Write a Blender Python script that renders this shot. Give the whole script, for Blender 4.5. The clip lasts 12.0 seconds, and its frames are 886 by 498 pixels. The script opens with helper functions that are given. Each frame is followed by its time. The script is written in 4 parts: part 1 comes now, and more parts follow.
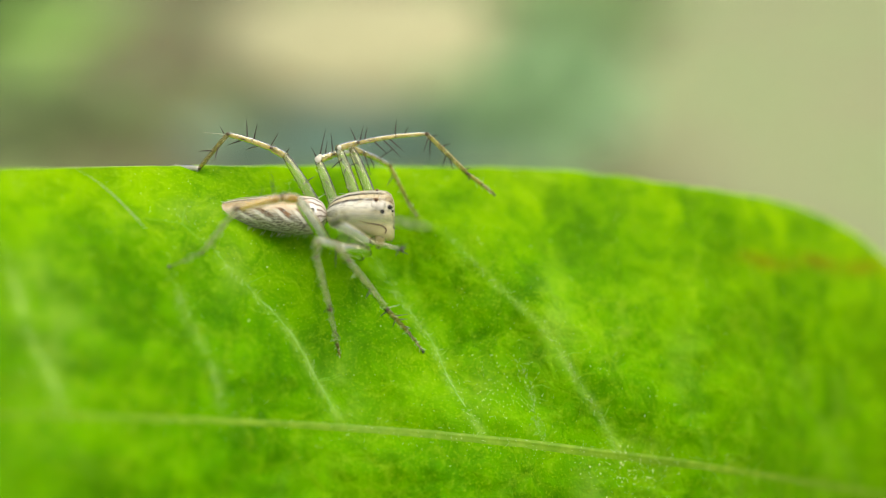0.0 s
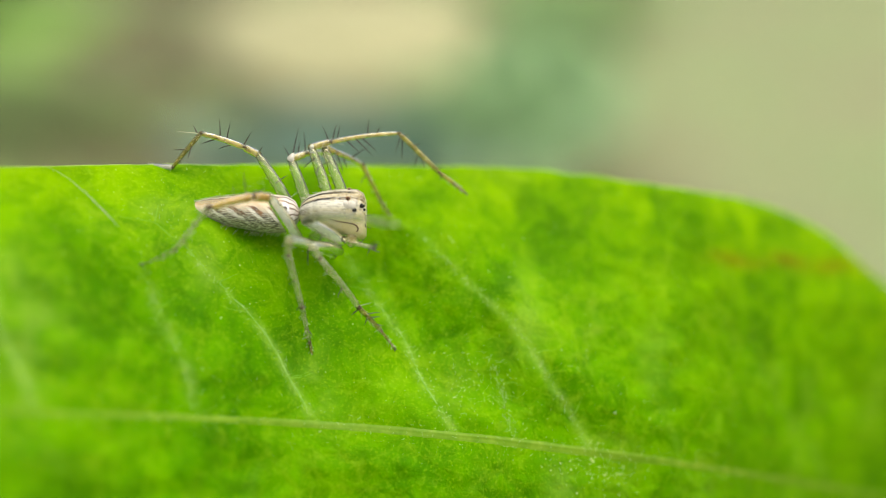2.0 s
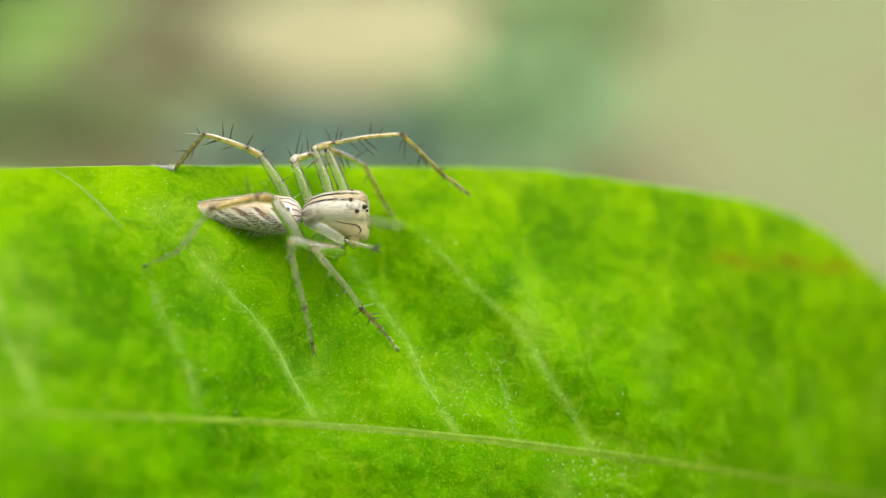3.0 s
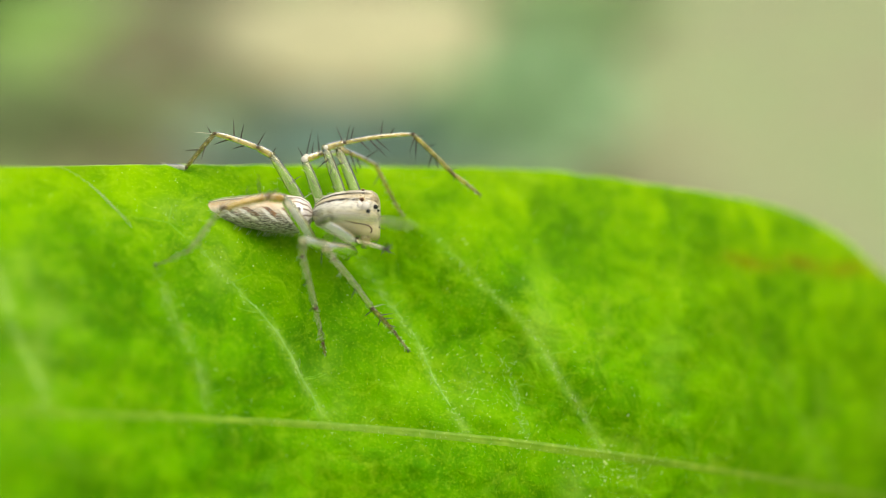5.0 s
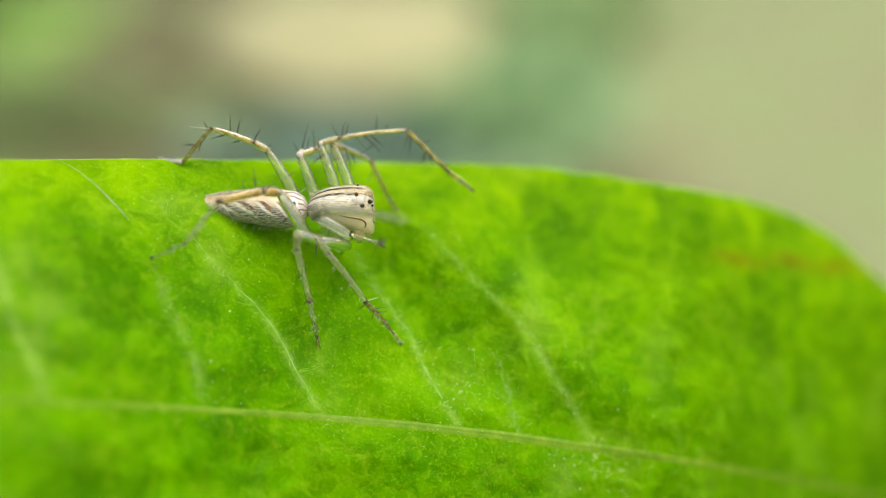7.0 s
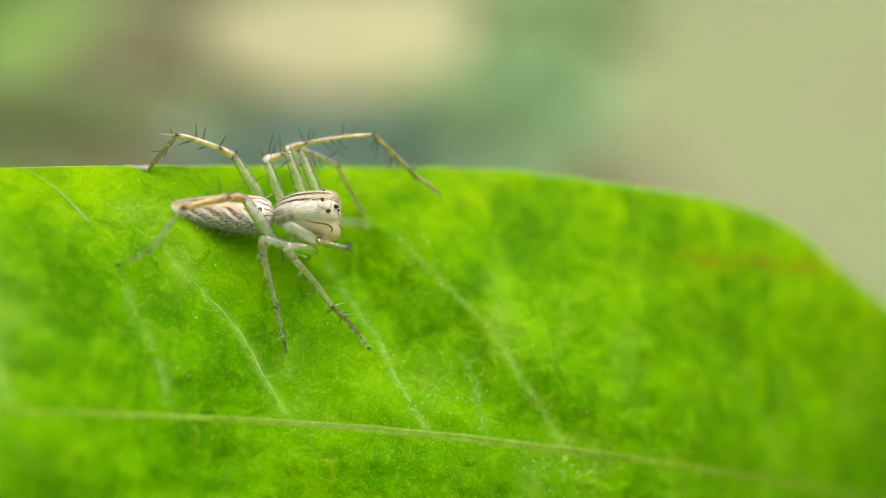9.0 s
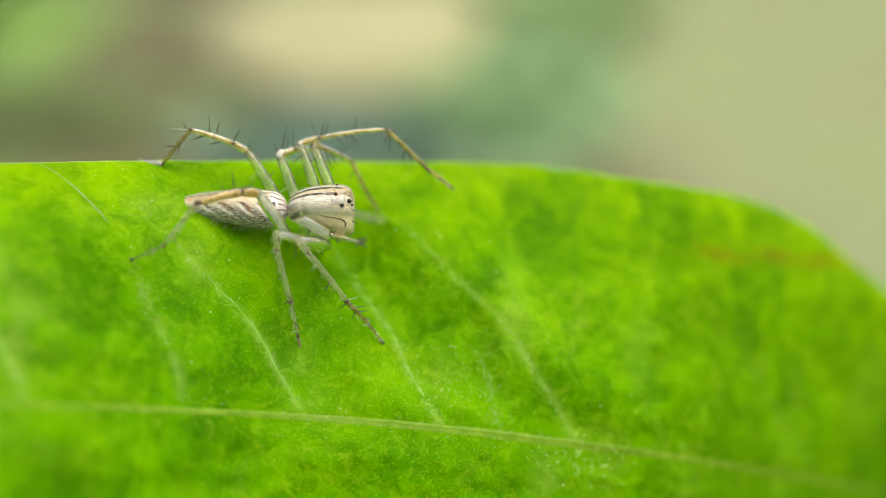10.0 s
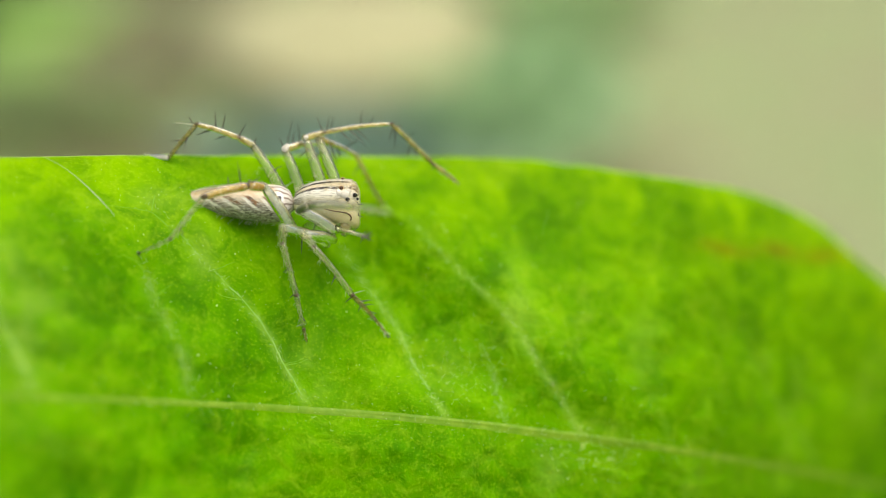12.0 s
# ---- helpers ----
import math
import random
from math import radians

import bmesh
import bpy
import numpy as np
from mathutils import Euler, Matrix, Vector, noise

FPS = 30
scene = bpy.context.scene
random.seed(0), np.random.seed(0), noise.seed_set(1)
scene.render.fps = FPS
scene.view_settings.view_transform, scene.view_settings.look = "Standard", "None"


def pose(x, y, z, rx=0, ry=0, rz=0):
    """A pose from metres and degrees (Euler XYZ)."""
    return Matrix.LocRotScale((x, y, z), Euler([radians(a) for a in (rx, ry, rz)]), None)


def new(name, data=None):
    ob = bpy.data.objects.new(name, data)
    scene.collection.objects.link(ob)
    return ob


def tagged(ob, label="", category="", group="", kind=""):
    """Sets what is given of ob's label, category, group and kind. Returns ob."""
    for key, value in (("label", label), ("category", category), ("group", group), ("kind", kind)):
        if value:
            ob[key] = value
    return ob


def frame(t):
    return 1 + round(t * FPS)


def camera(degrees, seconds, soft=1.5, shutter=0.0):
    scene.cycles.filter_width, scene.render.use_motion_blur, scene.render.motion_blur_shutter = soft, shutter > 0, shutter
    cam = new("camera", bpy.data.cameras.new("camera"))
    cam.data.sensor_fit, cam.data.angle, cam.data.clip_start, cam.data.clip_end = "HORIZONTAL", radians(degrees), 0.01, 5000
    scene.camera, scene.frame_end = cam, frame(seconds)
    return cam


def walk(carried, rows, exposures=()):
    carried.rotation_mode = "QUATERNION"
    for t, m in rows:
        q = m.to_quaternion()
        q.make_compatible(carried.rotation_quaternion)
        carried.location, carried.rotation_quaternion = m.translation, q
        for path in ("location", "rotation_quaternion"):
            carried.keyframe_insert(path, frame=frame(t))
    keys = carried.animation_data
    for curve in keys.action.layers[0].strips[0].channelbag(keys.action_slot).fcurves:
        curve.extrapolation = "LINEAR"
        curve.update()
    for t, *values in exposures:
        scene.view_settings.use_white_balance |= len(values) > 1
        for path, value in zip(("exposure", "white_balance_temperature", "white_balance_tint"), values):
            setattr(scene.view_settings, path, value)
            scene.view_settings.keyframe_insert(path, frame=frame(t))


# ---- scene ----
cam = camera(38.1, 12.0, soft=0.9)
# The leaf hangs 0.4 m over the ground; the eye starts 5 cm from it and looks 25 degrees down.
EYE, TILT = 0.40, -25.0
BASE = pose(0, 0, EYE, TILT)
MM = 0.001
cam.data.dof.use_dof = True
cam.data.dof.focus_distance = 0.0488
cam.data.dof.aperture_fstop = 16.0
# seconds; millimetres right, ahead, up; degrees of yaw, pitch, roll
ROWS = [
    (0.0, 0.000, 0.000, 0.000, 0.000, 0.000, 0.000),
    (0.5, -0.013, -0.075, 0.007, 0.048, -0.032, -0.009),
    (1.0, 0.342, -0.250, -0.061, -0.027, 0.024, -0.107),
    (1.5, 0.469, -0.362, -0.065, -0.396, 0.006, -0.102),
    (2.0, 0.522, -0.416, -0.055, -0.655, -0.007, 0.026),
    (2.5, 0.639, -0.457, -0.067, -0.588, 0.010, -0.030),
    (3.0, 0.539, -0.452, -0.019, -0.517, -0.005, 0.025),
    (3.2, 0.539, -0.452, -0.019, -0.398, -0.005, 0.025),
    (4.8, 0.224, -0.298, -0.018, -0.351, 0.009, 0.231),
    (5.0, 0.224, -0.298, -0.018, -0.391, 0.009, 0.231),
    (5.5, 0.047, -0.162, 0.051, -0.559, 0.014, 0.394),
    (5.8, -0.235, -0.053, 0.161, -0.749, -0.002, 0.565),
    (5.9, -3.176, -0.021, -0.566, -2.527, 0.062, 1.511),
    (6.0, -3.229, -0.046, -0.568, -2.628, 0.073, 1.696),
    (6.2, -3.317, -0.026, -0.489, -2.939, 0.037, 2.011),
    (6.4, -3.150, -0.250, -0.410, -3.110, 0.040, 1.600),
    (6.5, -3.300, -0.090, -0.362, -3.500, 0.024, 1.690),
    (7.0, 0.386, -0.908, -0.290, -0.507, 0.096, 0.565),
    (7.5, 0.375, -0.969, -0.115, -1.289, -0.011, 0.387),
    (7.7, 0.375, -0.969, -0.115, -1.529, 0.039, 0.387),
    (9.3, 1.457, -0.986, -0.103, -0.636, 0.062, -0.100),
    (9.5, 1.457, -0.986, -0.103, -0.510, -0.014, -0.100),
    (10.0, 1.175, -1.011, -0.203, -0.479, -0.073, -0.084),
    (10.5, 0.663, -0.961, -0.304, -0.744, -0.121, 0.026),
    (11.0, 0.616, -0.946, -0.334, -0.748, -0.171, 0.024),
    (11.5, 0.873, -1.068, -0.422, -0.611, -0.100, -0.024),
    (12.0, 0.995, -1.191, -0.467, -0.453, -0.043, -0.114),
]
walk(cam, [(t, BASE @ pose(MM * x, MM * y, MM * z, 90 + pitch, 0, yaw) @ pose(0, 0, 0, 0, 0, roll))
           for t, x, y, z, yaw, pitch, roll in ROWS], [(0.0, 0.27, 6800, 3.0), (12.0, 0.27, 6800, 3.0)])

# ---- light: soft high sun behind the camera's right shoulder, hazy sky ----
SUN_WAY = (BASE.to_3x3() @ Vector((-0.015, 0.032, -0.053))).normalized()
sun_elevation = math.asin(-SUN_WAY.z)
sun_azimuth = math.atan2(-SUN_WAY.x, -SUN_WAY.y)
world = bpy.data.worlds.new("sky")
scene.world = world
world.use_nodes = True
wn, wl = world.node_tree.nodes, world.node_tree.links
wn.clear()
sky = wn.new("ShaderNodeTexSky")
sky.sky_type = "NISHITA"
sky.sun_disc = False
sky.sun_elevation, sky.sun_rotation = sun_elevation, sun_azimuth
sky.air_density, sky.dust_density, sky.ozone_density = 0.8, 7.0, 0.8
wbg = wn.new("ShaderNodeBackground")
wbg.inputs["Strength"].default_value = 0.15
wout = wn.new("ShaderNodeOutputWorld")
wl.new(sky.outputs[0], wbg.inputs["Color"])
wl.new(wbg.outputs[0], wout.inputs["Surface"])
sun = new("sun", bpy.data.lights.new("sun", "SUN"))
sun.data.energy, sun.data.angle, sun.data.color = 1.70, radians(75), (1.0, 0.97, 0.90)
sun.matrix_world = Matrix.Translation((0, 0, 5)) @ SUN_WAY.to_track_quat("-Z", "Y").to_matrix().to_4x4()


# ---- materials ----
class Nodes:
    """A small wrapper to write node trees briefly."""

    def __init__(self, name):
        self.material = bpy.data.materials.new(name)
        self.material.use_nodes = True
        self.tree = self.material.node_tree
        self.tree.nodes.clear()
        self.out = self.tree.nodes.new("ShaderNodeOutputMaterial")

    def add(self, kind, values=(), feature="", blend="", operation="", attribute="", smooth=False):
        node = self.tree.nodes.new(kind)
        if feature:
            node.feature = feature
        if blend:
            node.data_type, node.blend_type = "RGBA", blend
        if operation:
            node.operation = operation
        if attribute:
            node.attribute_name = attribute
        if smooth:
            node.interpolation_type = "SMOOTHSTEP"
        for key, value in dict(values).items():
            if isinstance(value, bpy.types.NodeSocket):
                self.tree.links.new(value, node.inputs[key])
            else:
                node.inputs[key].default_value = value
        return node

    def end(self, shader, bump=None):
        self.tree.links.new(shader, self.out.inputs["Surface"])
        return self.material

    def noise(self, scale, detail=3.0, rough=0.55, vector=None, distortion=0.0):
        values = {"Scale": scale, "Detail": detail, "Roughness": rough, "Distortion": distortion}
        if vector is not None:
            values["Vector"] = vector
        return self.add("ShaderNodeTexNoise", values).outputs["Fac"]

    def coords(self):
        return self.add("ShaderNodeTexCoord").outputs["Object"]

    def ramp(self, fac, *stops):
        node = self.add("ShaderNodeValToRGB", {"Fac": fac})
        while len(node.color_ramp.elements) < len(stops):
            node.color_ramp.elements.new(0.5)
        for element, (place, colour) in zip(node.color_ramp.elements, stops):
            element.position = place
            element.color = (*colour, 1) if len(colour) == 3 else colour
        return node.outputs["Color"]

    def mask(self, fac, low, high):
        node = self.add("ShaderNodeMapRange", {"Value": fac, "From Min": low, "From Max": high}, smooth=True)
        return node.outputs["Result"]

    def mix(self, fac, a, b, blend="MIX"):
        node = self.add("ShaderNodeMix", blend=blend)
        for k, v in ((0, fac), (6, a), (7, b)):
            if isinstance(v, bpy.types.NodeSocket):
                self.tree.links.new(v, node.inputs[k])
            else:
                node.inputs[k].default_value = (*v, 1) if isinstance(v, tuple) else v
        return node.outputs[2]

    def math(self, operation, a, b=0.5):
        node = self.add("ShaderNodeMath", operation=operation)
        for k, v in ((0, a), (1, b)):
            if isinstance(v, bpy.types.NodeSocket):
                self.tree.links.new(v, node.inputs[k])
            else:
                node.inputs[k].default_value = v
        return node.outputs[0]

    def attribute(self, name):
        return self.add("ShaderNodeAttribute", attribute=name).outputs["Fac"]

    def bump(self, height, strength, distance, under=None):
        values = {"Height": height, "Strength": strength, "Distance": distance}
        if under is not None:
            values["Normal"] = under
        return self.add("ShaderNodeBump", values).outputs["Normal"]

    def principled(self, colour, rough, normal=None, **more):
        values = {"Base Color": colour if isinstance(colour, bpy.types.NodeSocket) else (*colour, 1), "Roughness": rough}
        if normal is not None:
            values["Normal"] = normal
        values.update({k.replace("_", " "): v for k, v in more.items()})
        return self.add("ShaderNodeBsdfPrincipled", values).outputs[0]

    def mixed(self, fac, a, b):
        node = self.add("ShaderNodeMixShader")
        for k, v in ((0, fac), (1, a), (2, b)):
            if isinstance(v, bpy.types.NodeSocket):
                self.tree.links.new(v, node.inputs[k])
            else:
                node.inputs[k].default_value = v
        return node.outputs[0]


def leaf_material():
    n = Nodes("green_leaf")
    co = n.coords()
    warp = n.mix(0.0018, co, n.add("ShaderNodeTexNoise", {"Vector": co, "Scale": 700.0, "Detail": 3.0}).outputs["Color"], "ADD")
    patches = n.math("ADD", n.math("MULTIPLY", n.noise(330, 3, 0.55, warp, 0.6), 0.58), n.math("MULTIPLY", n.noise(980, 2, 0.5, warp, 0.4), 0.42))
    broad = n.noise(120, 2, 0.5, co)
    fine = n.noise(2600, 4, 0.65, warp)
    # two sizes of vein mesh: small areoles and the wider cross veins
    net = n.add("ShaderNodeTexVoronoi", {"Vector": warp, "Scale": 1350.0}, feature="DISTANCE_TO_EDGE").outputs["Distance"]
    wide_net = n.add("ShaderNodeTexVoronoi", {"Vector": warp, "Scale": 430.0}, feature="DISTANCE_TO_EDGE").outputs["Distance"]
    net_mask = n.math("MULTIPLY", n.math("SUBTRACT", 1.0, n.mask(net, 0.0, 0.11)), n.mask(n.noise(420, 3, 0.6, co), 0.40, 0.62))
    wide_mask = n.math("MULTIPLY", n.math("SUBTRACT", 1.0, n.mask(wide_net, 0.0, 0.055)), n.mask(n.noise(260, 3, 0.6, co), 0.42, 0.60))
    colour = n.ramp(patches, (0.365, (0.058, 0.222, 0.001)), (0.47, (0.106, 0.322, 0.001)), (0.60, (0.186, 0.455, 0.001)))
    colour = n.mix(n.math("MULTIPLY", n.mask(broad, 0.42, 0.66), 0.35), colour, (0.235, 0.50, 0.001))
    # yellower towards the margin, deeper green along the midrib
    hue = n.math("ADD", n.attribute("margin"), n.math("MULTIPLY", n.math("SUBTRACT", n.noise(90, 2, 0.5, co), 0.5), 0.8))
    colour = n.mix(1.0, colour, n.ramp(hue, (0.05, (0.78, 0.91, 1.0)), (0.50, (0.97, 0.97, 1.0)), (0.95, (1.42, 1.14, 1.0))), "MULTIPLY")
    colour = n.mix(n.math("MULTIPLY", net_mask, 0.17), colour, (0.42, 0.64, 0.02))
    colour = n.mix(n.math("MULTIPLY", wide_mask, 0.20), colour, (0.42, 0.64, 0.02))
    colour = n.mix(n.math("MULTIPLY", n.math("MULTIPLY", n.attribute("veiny"), n.mask(n.noise(1100, 4, 0.7, co), 0.34, 0.62)), 0.62), colour, (0.38, 0.61, 0.09))
    colour = n.mix(n.math("MULTIPLY", n.mask(fine, 0.52, 0.70), 0.20), colour, (0.42, 0.64, 0.03))
    # whitish bloom in patches, and where it lies thicker
    bloom = n.math("MULTIPLY", n.mask(n.noise(210, 3, 0.6, warp), 0.53, 0.72), n.mask(n.noise(1300, 4, 0.7, warp), 0.35, 0.65))
    colour = n.mix(n.math("MULTIPLY", bloom, 0.30), colour, (0.40, 0.60, 0.06))
    thick = n.math("MULTIPLY", n.attribute("bloom"), n.mask(n.noise(620, 4, 0.65, warp), 0.34, 0.62))
    colour = n.mix(n.math("MULTIPLY", thick, 0.46), colour, (0.38, 0.60, 0.08))
    stain = n.math("MULTIPLY", n.attribute("stain"), n.mask(n.noise(380, 3, 0.6, co), 0.22, 0.55))
    colour = n.mix(n.math("MULTIPLY", stain, 0.55), colour, (0.26, 0.11, 0.006))
    relief = n.math("ADD", n.math("MULTIPLY", patches, 0.6), n.math("MULTIPLY", fine, 0.34))
    relief = n.math("ADD", relief, n.math("MULTIPLY", n.mask(net, 0.0, 0.30), 0.10))
    pores = n.noise(9000, 3, 0.6, co)
    normal = n.bump(pores, 0.45, 0.00004, n.bump(relief, 0.6, 0.00024))
    colour = n.mix(n.math("MULTIPLY", n.mask(pores, 0.54, 0.66), 0.26), colour, (0.50, 0.72, 0.02))
    body = n.principled(colour, 0.55, normal, Specular_IOR_Level=0.03)
    glow = n.add("ShaderNodeBsdfTranslucent", {"Color": n.mix(0.35, colour, (0.40, 0.68, 0.001)), "Normal": normal}).outputs[0]
    return n.end(n.mixed(0.36, body, glow))


def vein_material(name, a, b, through_fac=0.25):
    n = Nodes(name)
    co = n.coords()
    colour = n.ramp(n.noise(1500, 3, 0.6, co), (0.35, a), (0.65, b))
    body = n.principled(colour, 0.5, n.bump(n.noise(5000, 2, 0.5, co), 0.3, 0.00005), Specular_IOR_Level=0.35)
    return n.end(n.mixed(through_fac, body, n.add("ShaderNodeBsdfTranslucent", {"Color": colour}).outputs[0]))


def plain(name, a, b, scale, rough=0.6, relief=0.4, depth=0.00005, **more):
    """Two tones of one surface with grain at two sizes."""
    n = Nodes(name)
    co = n.coords()
    grain = n.math("ADD", n.math("MULTIPLY", n.noise(scale, 4, 0.6, co), 0.65), n.math("MULTIPLY", n.noise(scale * 6, 3, 0.6, co), 0.35))
    colour = n.ramp(grain, (0.36, a), (0.64, b))
    return n.end(n.principled(colour, rough, n.bump(grain, relief, depth), **more))


def leg_material(name, base, tip, clear, freckles=0.6, rough=0.16, shine=0.8, line_dark=0.45):
    """Thin, half clear chitin with small dark freckles and pale scales; clear: the share that light passes straight."""
    n = Nodes(name)
    co = n.coords()
    colour = n.ramp(n.noise(1900, 4, 0.65, co), (0.36, base), (0.62, tip))
    freckle = n.mask(n.noise(6500, 2, 0.5, co), 0.58, 0.64)
    colour = n.mix(n.math("MULTIPLY", freckle, freckles), colour, (0.07, 0.05, 0.02))
    scale = n.mask(n.noise(8000, 2, 0.5, n.mix(1.0, co, (0.3, 0.1, 0.2), "ADD")), 0.57, 0.64)
    colour = n.mix(n.math("MULTIPLY", scale, 0.40), colour, (0.84, 0.80, 0.60))
    line = n.math("MULTIPLY", n.mask(n.attribute("line"), 0.40, 0.62), n.mask(n.noise(2400, 2, 0.5, co), 0.26, 0.40))
    colour = n.mix(n.math("MULTIPLY", line, line_dark), colour, (0.015, 0.015, 0.013))
    normal = n.bump(n.noise(5000, 3, 0.6, co), 0.5, 0.00005)
    body = n.principled(colour, rough, normal, Specular_IOR_Level=0.6)
    soft = n.add("ShaderNodeBsdfTranslucent", {"Color": colour}).outputs[0]
    solid = n.mixed(0.35, body, soft)
    gloss = n.add("ShaderNodeBsdfGlossy", {"Color": (1.0, 0.97, 0.88, 1), "Roughness": rough + 0.04, "Normal": normal}).outputs[0]
    window = n.add("ShaderNodeBsdfRefraction", {"Color": n.mix(0.84, colour, (1.0, 1.0, 0.96)), "Roughness": 0.06, "IOR": 1.13, "Normal": normal}).outputs[0]
    fresnel = n.add("ShaderNodeFresnel", {"IOR": 1.35, "Normal": normal}).outputs[0]
    keep = n.math("MULTIPLY", n.math("SUBTRACT", 1.0, n.math("MULTIPLY", line, line_dark)), clear)
    return n.end(n.mixed(n.math("MULTIPLY", n.math("ADD", fresnel, 0.05), shine), n.mixed(keep, solid, window), gloss))


def abdomen_material():
    """along: 0 at the tail, 1 at the waist; ring: 0 on the back, 1 on the belly."""
    n = Nodes("abdomen_skin")
    co = n.coords()
    ring, along = n.attribute("ring"), n.attribute("along")
    wobble = n.math("MULTIPLY", n.math("SUBTRACT", n.noise(1700, 4, 0.7, co), 0.5), 0.13)
    r = n.math("ADD", ring, wobble)
    # tan back edged with thin lines, cream flank, grey scaly side below
    colour = n.ramp(r, (0.0, (0.36, 0.27, 0.15)), (0.08, (0.40, 0.30, 0.17)), (0.10, (0.74, 0.68, 0.56)), (0.15, (0.72, 0.66, 0.54)), (0.165, (0.13, 0.085, 0.05)), (0.20, (0.20, 0.13, 0.075)),
                    (0.22, (0.48, 0.34, 0.18)), (0.33, (0.60, 0.44, 0.25)), (0.38, (0.72, 0.58, 0.40)), (0.47, (0.74, 0.62, 0.46)), (0.56, (0.60, 0.53, 0.42)), (0.80, (0.44, 0.41, 0.33)), (1.0, (0.45, 0.45, 0.30)))
    tan = n.math("MULTIPLY", n.mask(n.noise(2300, 3, 0.65, co), 0.42, 0.62), n.math("MULTIPLY", n.mask(r, 0.22, 0.28), n.math("SUBTRACT", 1.0, n.mask(r, 0.44, 0.54))))
    colour = n.mix(n.math("MULTIPLY", tan, 0.55), colour, (0.50, 0.33, 0.16))
    # three slanting rusty blotches, each with a white crescent under it
    slant = n.math("SUBTRACT", n.math("MULTIPLY", along, 54.6), n.math("SUBTRACT", n.math("MULTIPLY", r, 25.0), 3.63))
    ragged = n.math("MULTIPLY", wobble, 5.0)
    dash = n.mask(n.math("ADD", n.math("SINE", slant, 0), ragged), 0.20, 0.80)
    crescent = n.mask(n.math("ADD", n.math("SINE", n.math("ADD", slant, 1.9), 0), ragged), 0.45, 0.80)
    reach = n.math("MULTIPLY", n.mask(along, 0.20, 0.25), n.math("SUBTRACT", 1.0, n.mask(along, 0.66, 0.72)))
    zone = n.math("MULTIPLY", n.math("MULTIPLY", n.mask(r, 0.41, 0.46), n.math("SUBTRACT", 1.0, n.mask(r, 0.56, 0.62))), reach)
    under = n.math("MULTIPLY", n.math("MULTIPLY", n.mask(r, 0.45, 0.50), n.math("SUBTRACT", 1.0, n.mask(r, 0.62, 0.70))), reach)
    rust = n.ramp(n.noise(5200, 3, 0.6, co), (0.40, (0.075, 0.030, 0.012)), (0.66, (0.36, 0.16, 0.05)))
    # rows of small scales, dark between pale, that grow finer to the tail
    cells = n.add("ShaderNodeCombineXYZ", {"X": n.math("MULTIPLY", along, 26.0), "Y": n.math("MULTIPLY", n.math("ADD", ring, n.math("MULTIPLY", wobble, 0.45)), 47.0)}).outputs[0]
    lines = n.mask(n.noise(1.0, 4, 0.75, cells), 0.45, 0.53)
    low = n.mask(r, 0.52, 0.62)
    colour = n.mix(n.math("MULTIPLY", n.math("MULTIPLY", lines, low), 0.96), colour, n.ramp(n.noise(3800, 3, 0.6, co), (0.4, (0.055, 0.045, 0.035)), (0.62, (0.20, 0.16, 0.115))))
    colour = n.mix(n.math("MULTIPLY", n.math("MULTIPLY", crescent, under), 0.95), colour, (0.88, 0.83, 0.75))
    colour = n.mix(n.math("MULTIPLY", n.math("MULTIPLY", dash, zone), 0.95), colour, rust)
    du, dv = n.math("DIVIDE", n.math("SUBTRACT", along, 0.755), 0.05), n.math("DIVIDE", n.math("SUBTRACT", ring, 0.45), 0.11)
    far = n.math("ADD", n.math("MULTIPLY", du, du), n.math("MULTIPLY", dv, dv))
    fronts = n.mask(along, 0.67, 0.74)
    bands = n.mask(n.math("SINE", n.math("MULTIPLY", r, 48.0), 0), 0.25, 0.70)
    colour = n.mix(n.math("MULTIPLY", fronts, 0.85), colour, n.mix(bands, (0.70, 0.66, 0.63), (0.13, 0.085, 0.07)))
    colour = n.mix(n.math("SUBTRACT", 1.0, n.mask(far, 0.8, 1.4)), colour, (0.86, 0.84, 0.82))
    colour = n.mix(n.math("SUBTRACT", 1.0, n.mask(far, 0.12, 0.26)), colour, (0.03, 0.025, 0.022))
    tail = n.math("SUBTRACT", 1.0, n.mask(along, 0.03, 0.12))
    colour = n.mix(n.math("MULTIPLY", tail, 0.85), colour, n.ramp(n.noise(3000, 3, 0.6, co), (0.38, (0.34, 0.22, 0.10)), (0.56, (0.86, 0.83, 0.76))))
    # short white hairs lying along the flank, with dark skin between them
    strands = n.add("ShaderNodeCombineXYZ", {"X": n.math("MULTIPLY", along, 30.0), "Y": n.math("MULTIPLY", ring, 95.0)}).outputs[0]
    tuft = n.noise(1.0, 3, 0.65, strands)
    flank = n.mask(r, 0.40, 0.58)
    colour = n.mix(n.math("MULTIPLY", n.math("MULTIPLY", n.math("SUBTRACT", 1.0, n.mask(tuft, 0.40, 0.47)), flank), 0.85), colour, (0.07, 0.05, 0.035))
    colour = n.mix(n.math("MULTIPLY", n.math("MULTIPLY", n.mask(tuft, 0.55, 0.62), flank), 0.80), colour, (0.95, 0.92, 0.85))
    scales = n.noise(9000, 2, 0.6, co)
    colour = n.mix(n.math("MULTIPLY", n.mask(scales, 0.56, 0.68), 0.26), colour, (0.84, 0.80, 0.73))
    return n.end(n.principled(colour, 0.36, n.bump(scales, 0.6, 0.00005), Specular_IOR_Level=0.6))


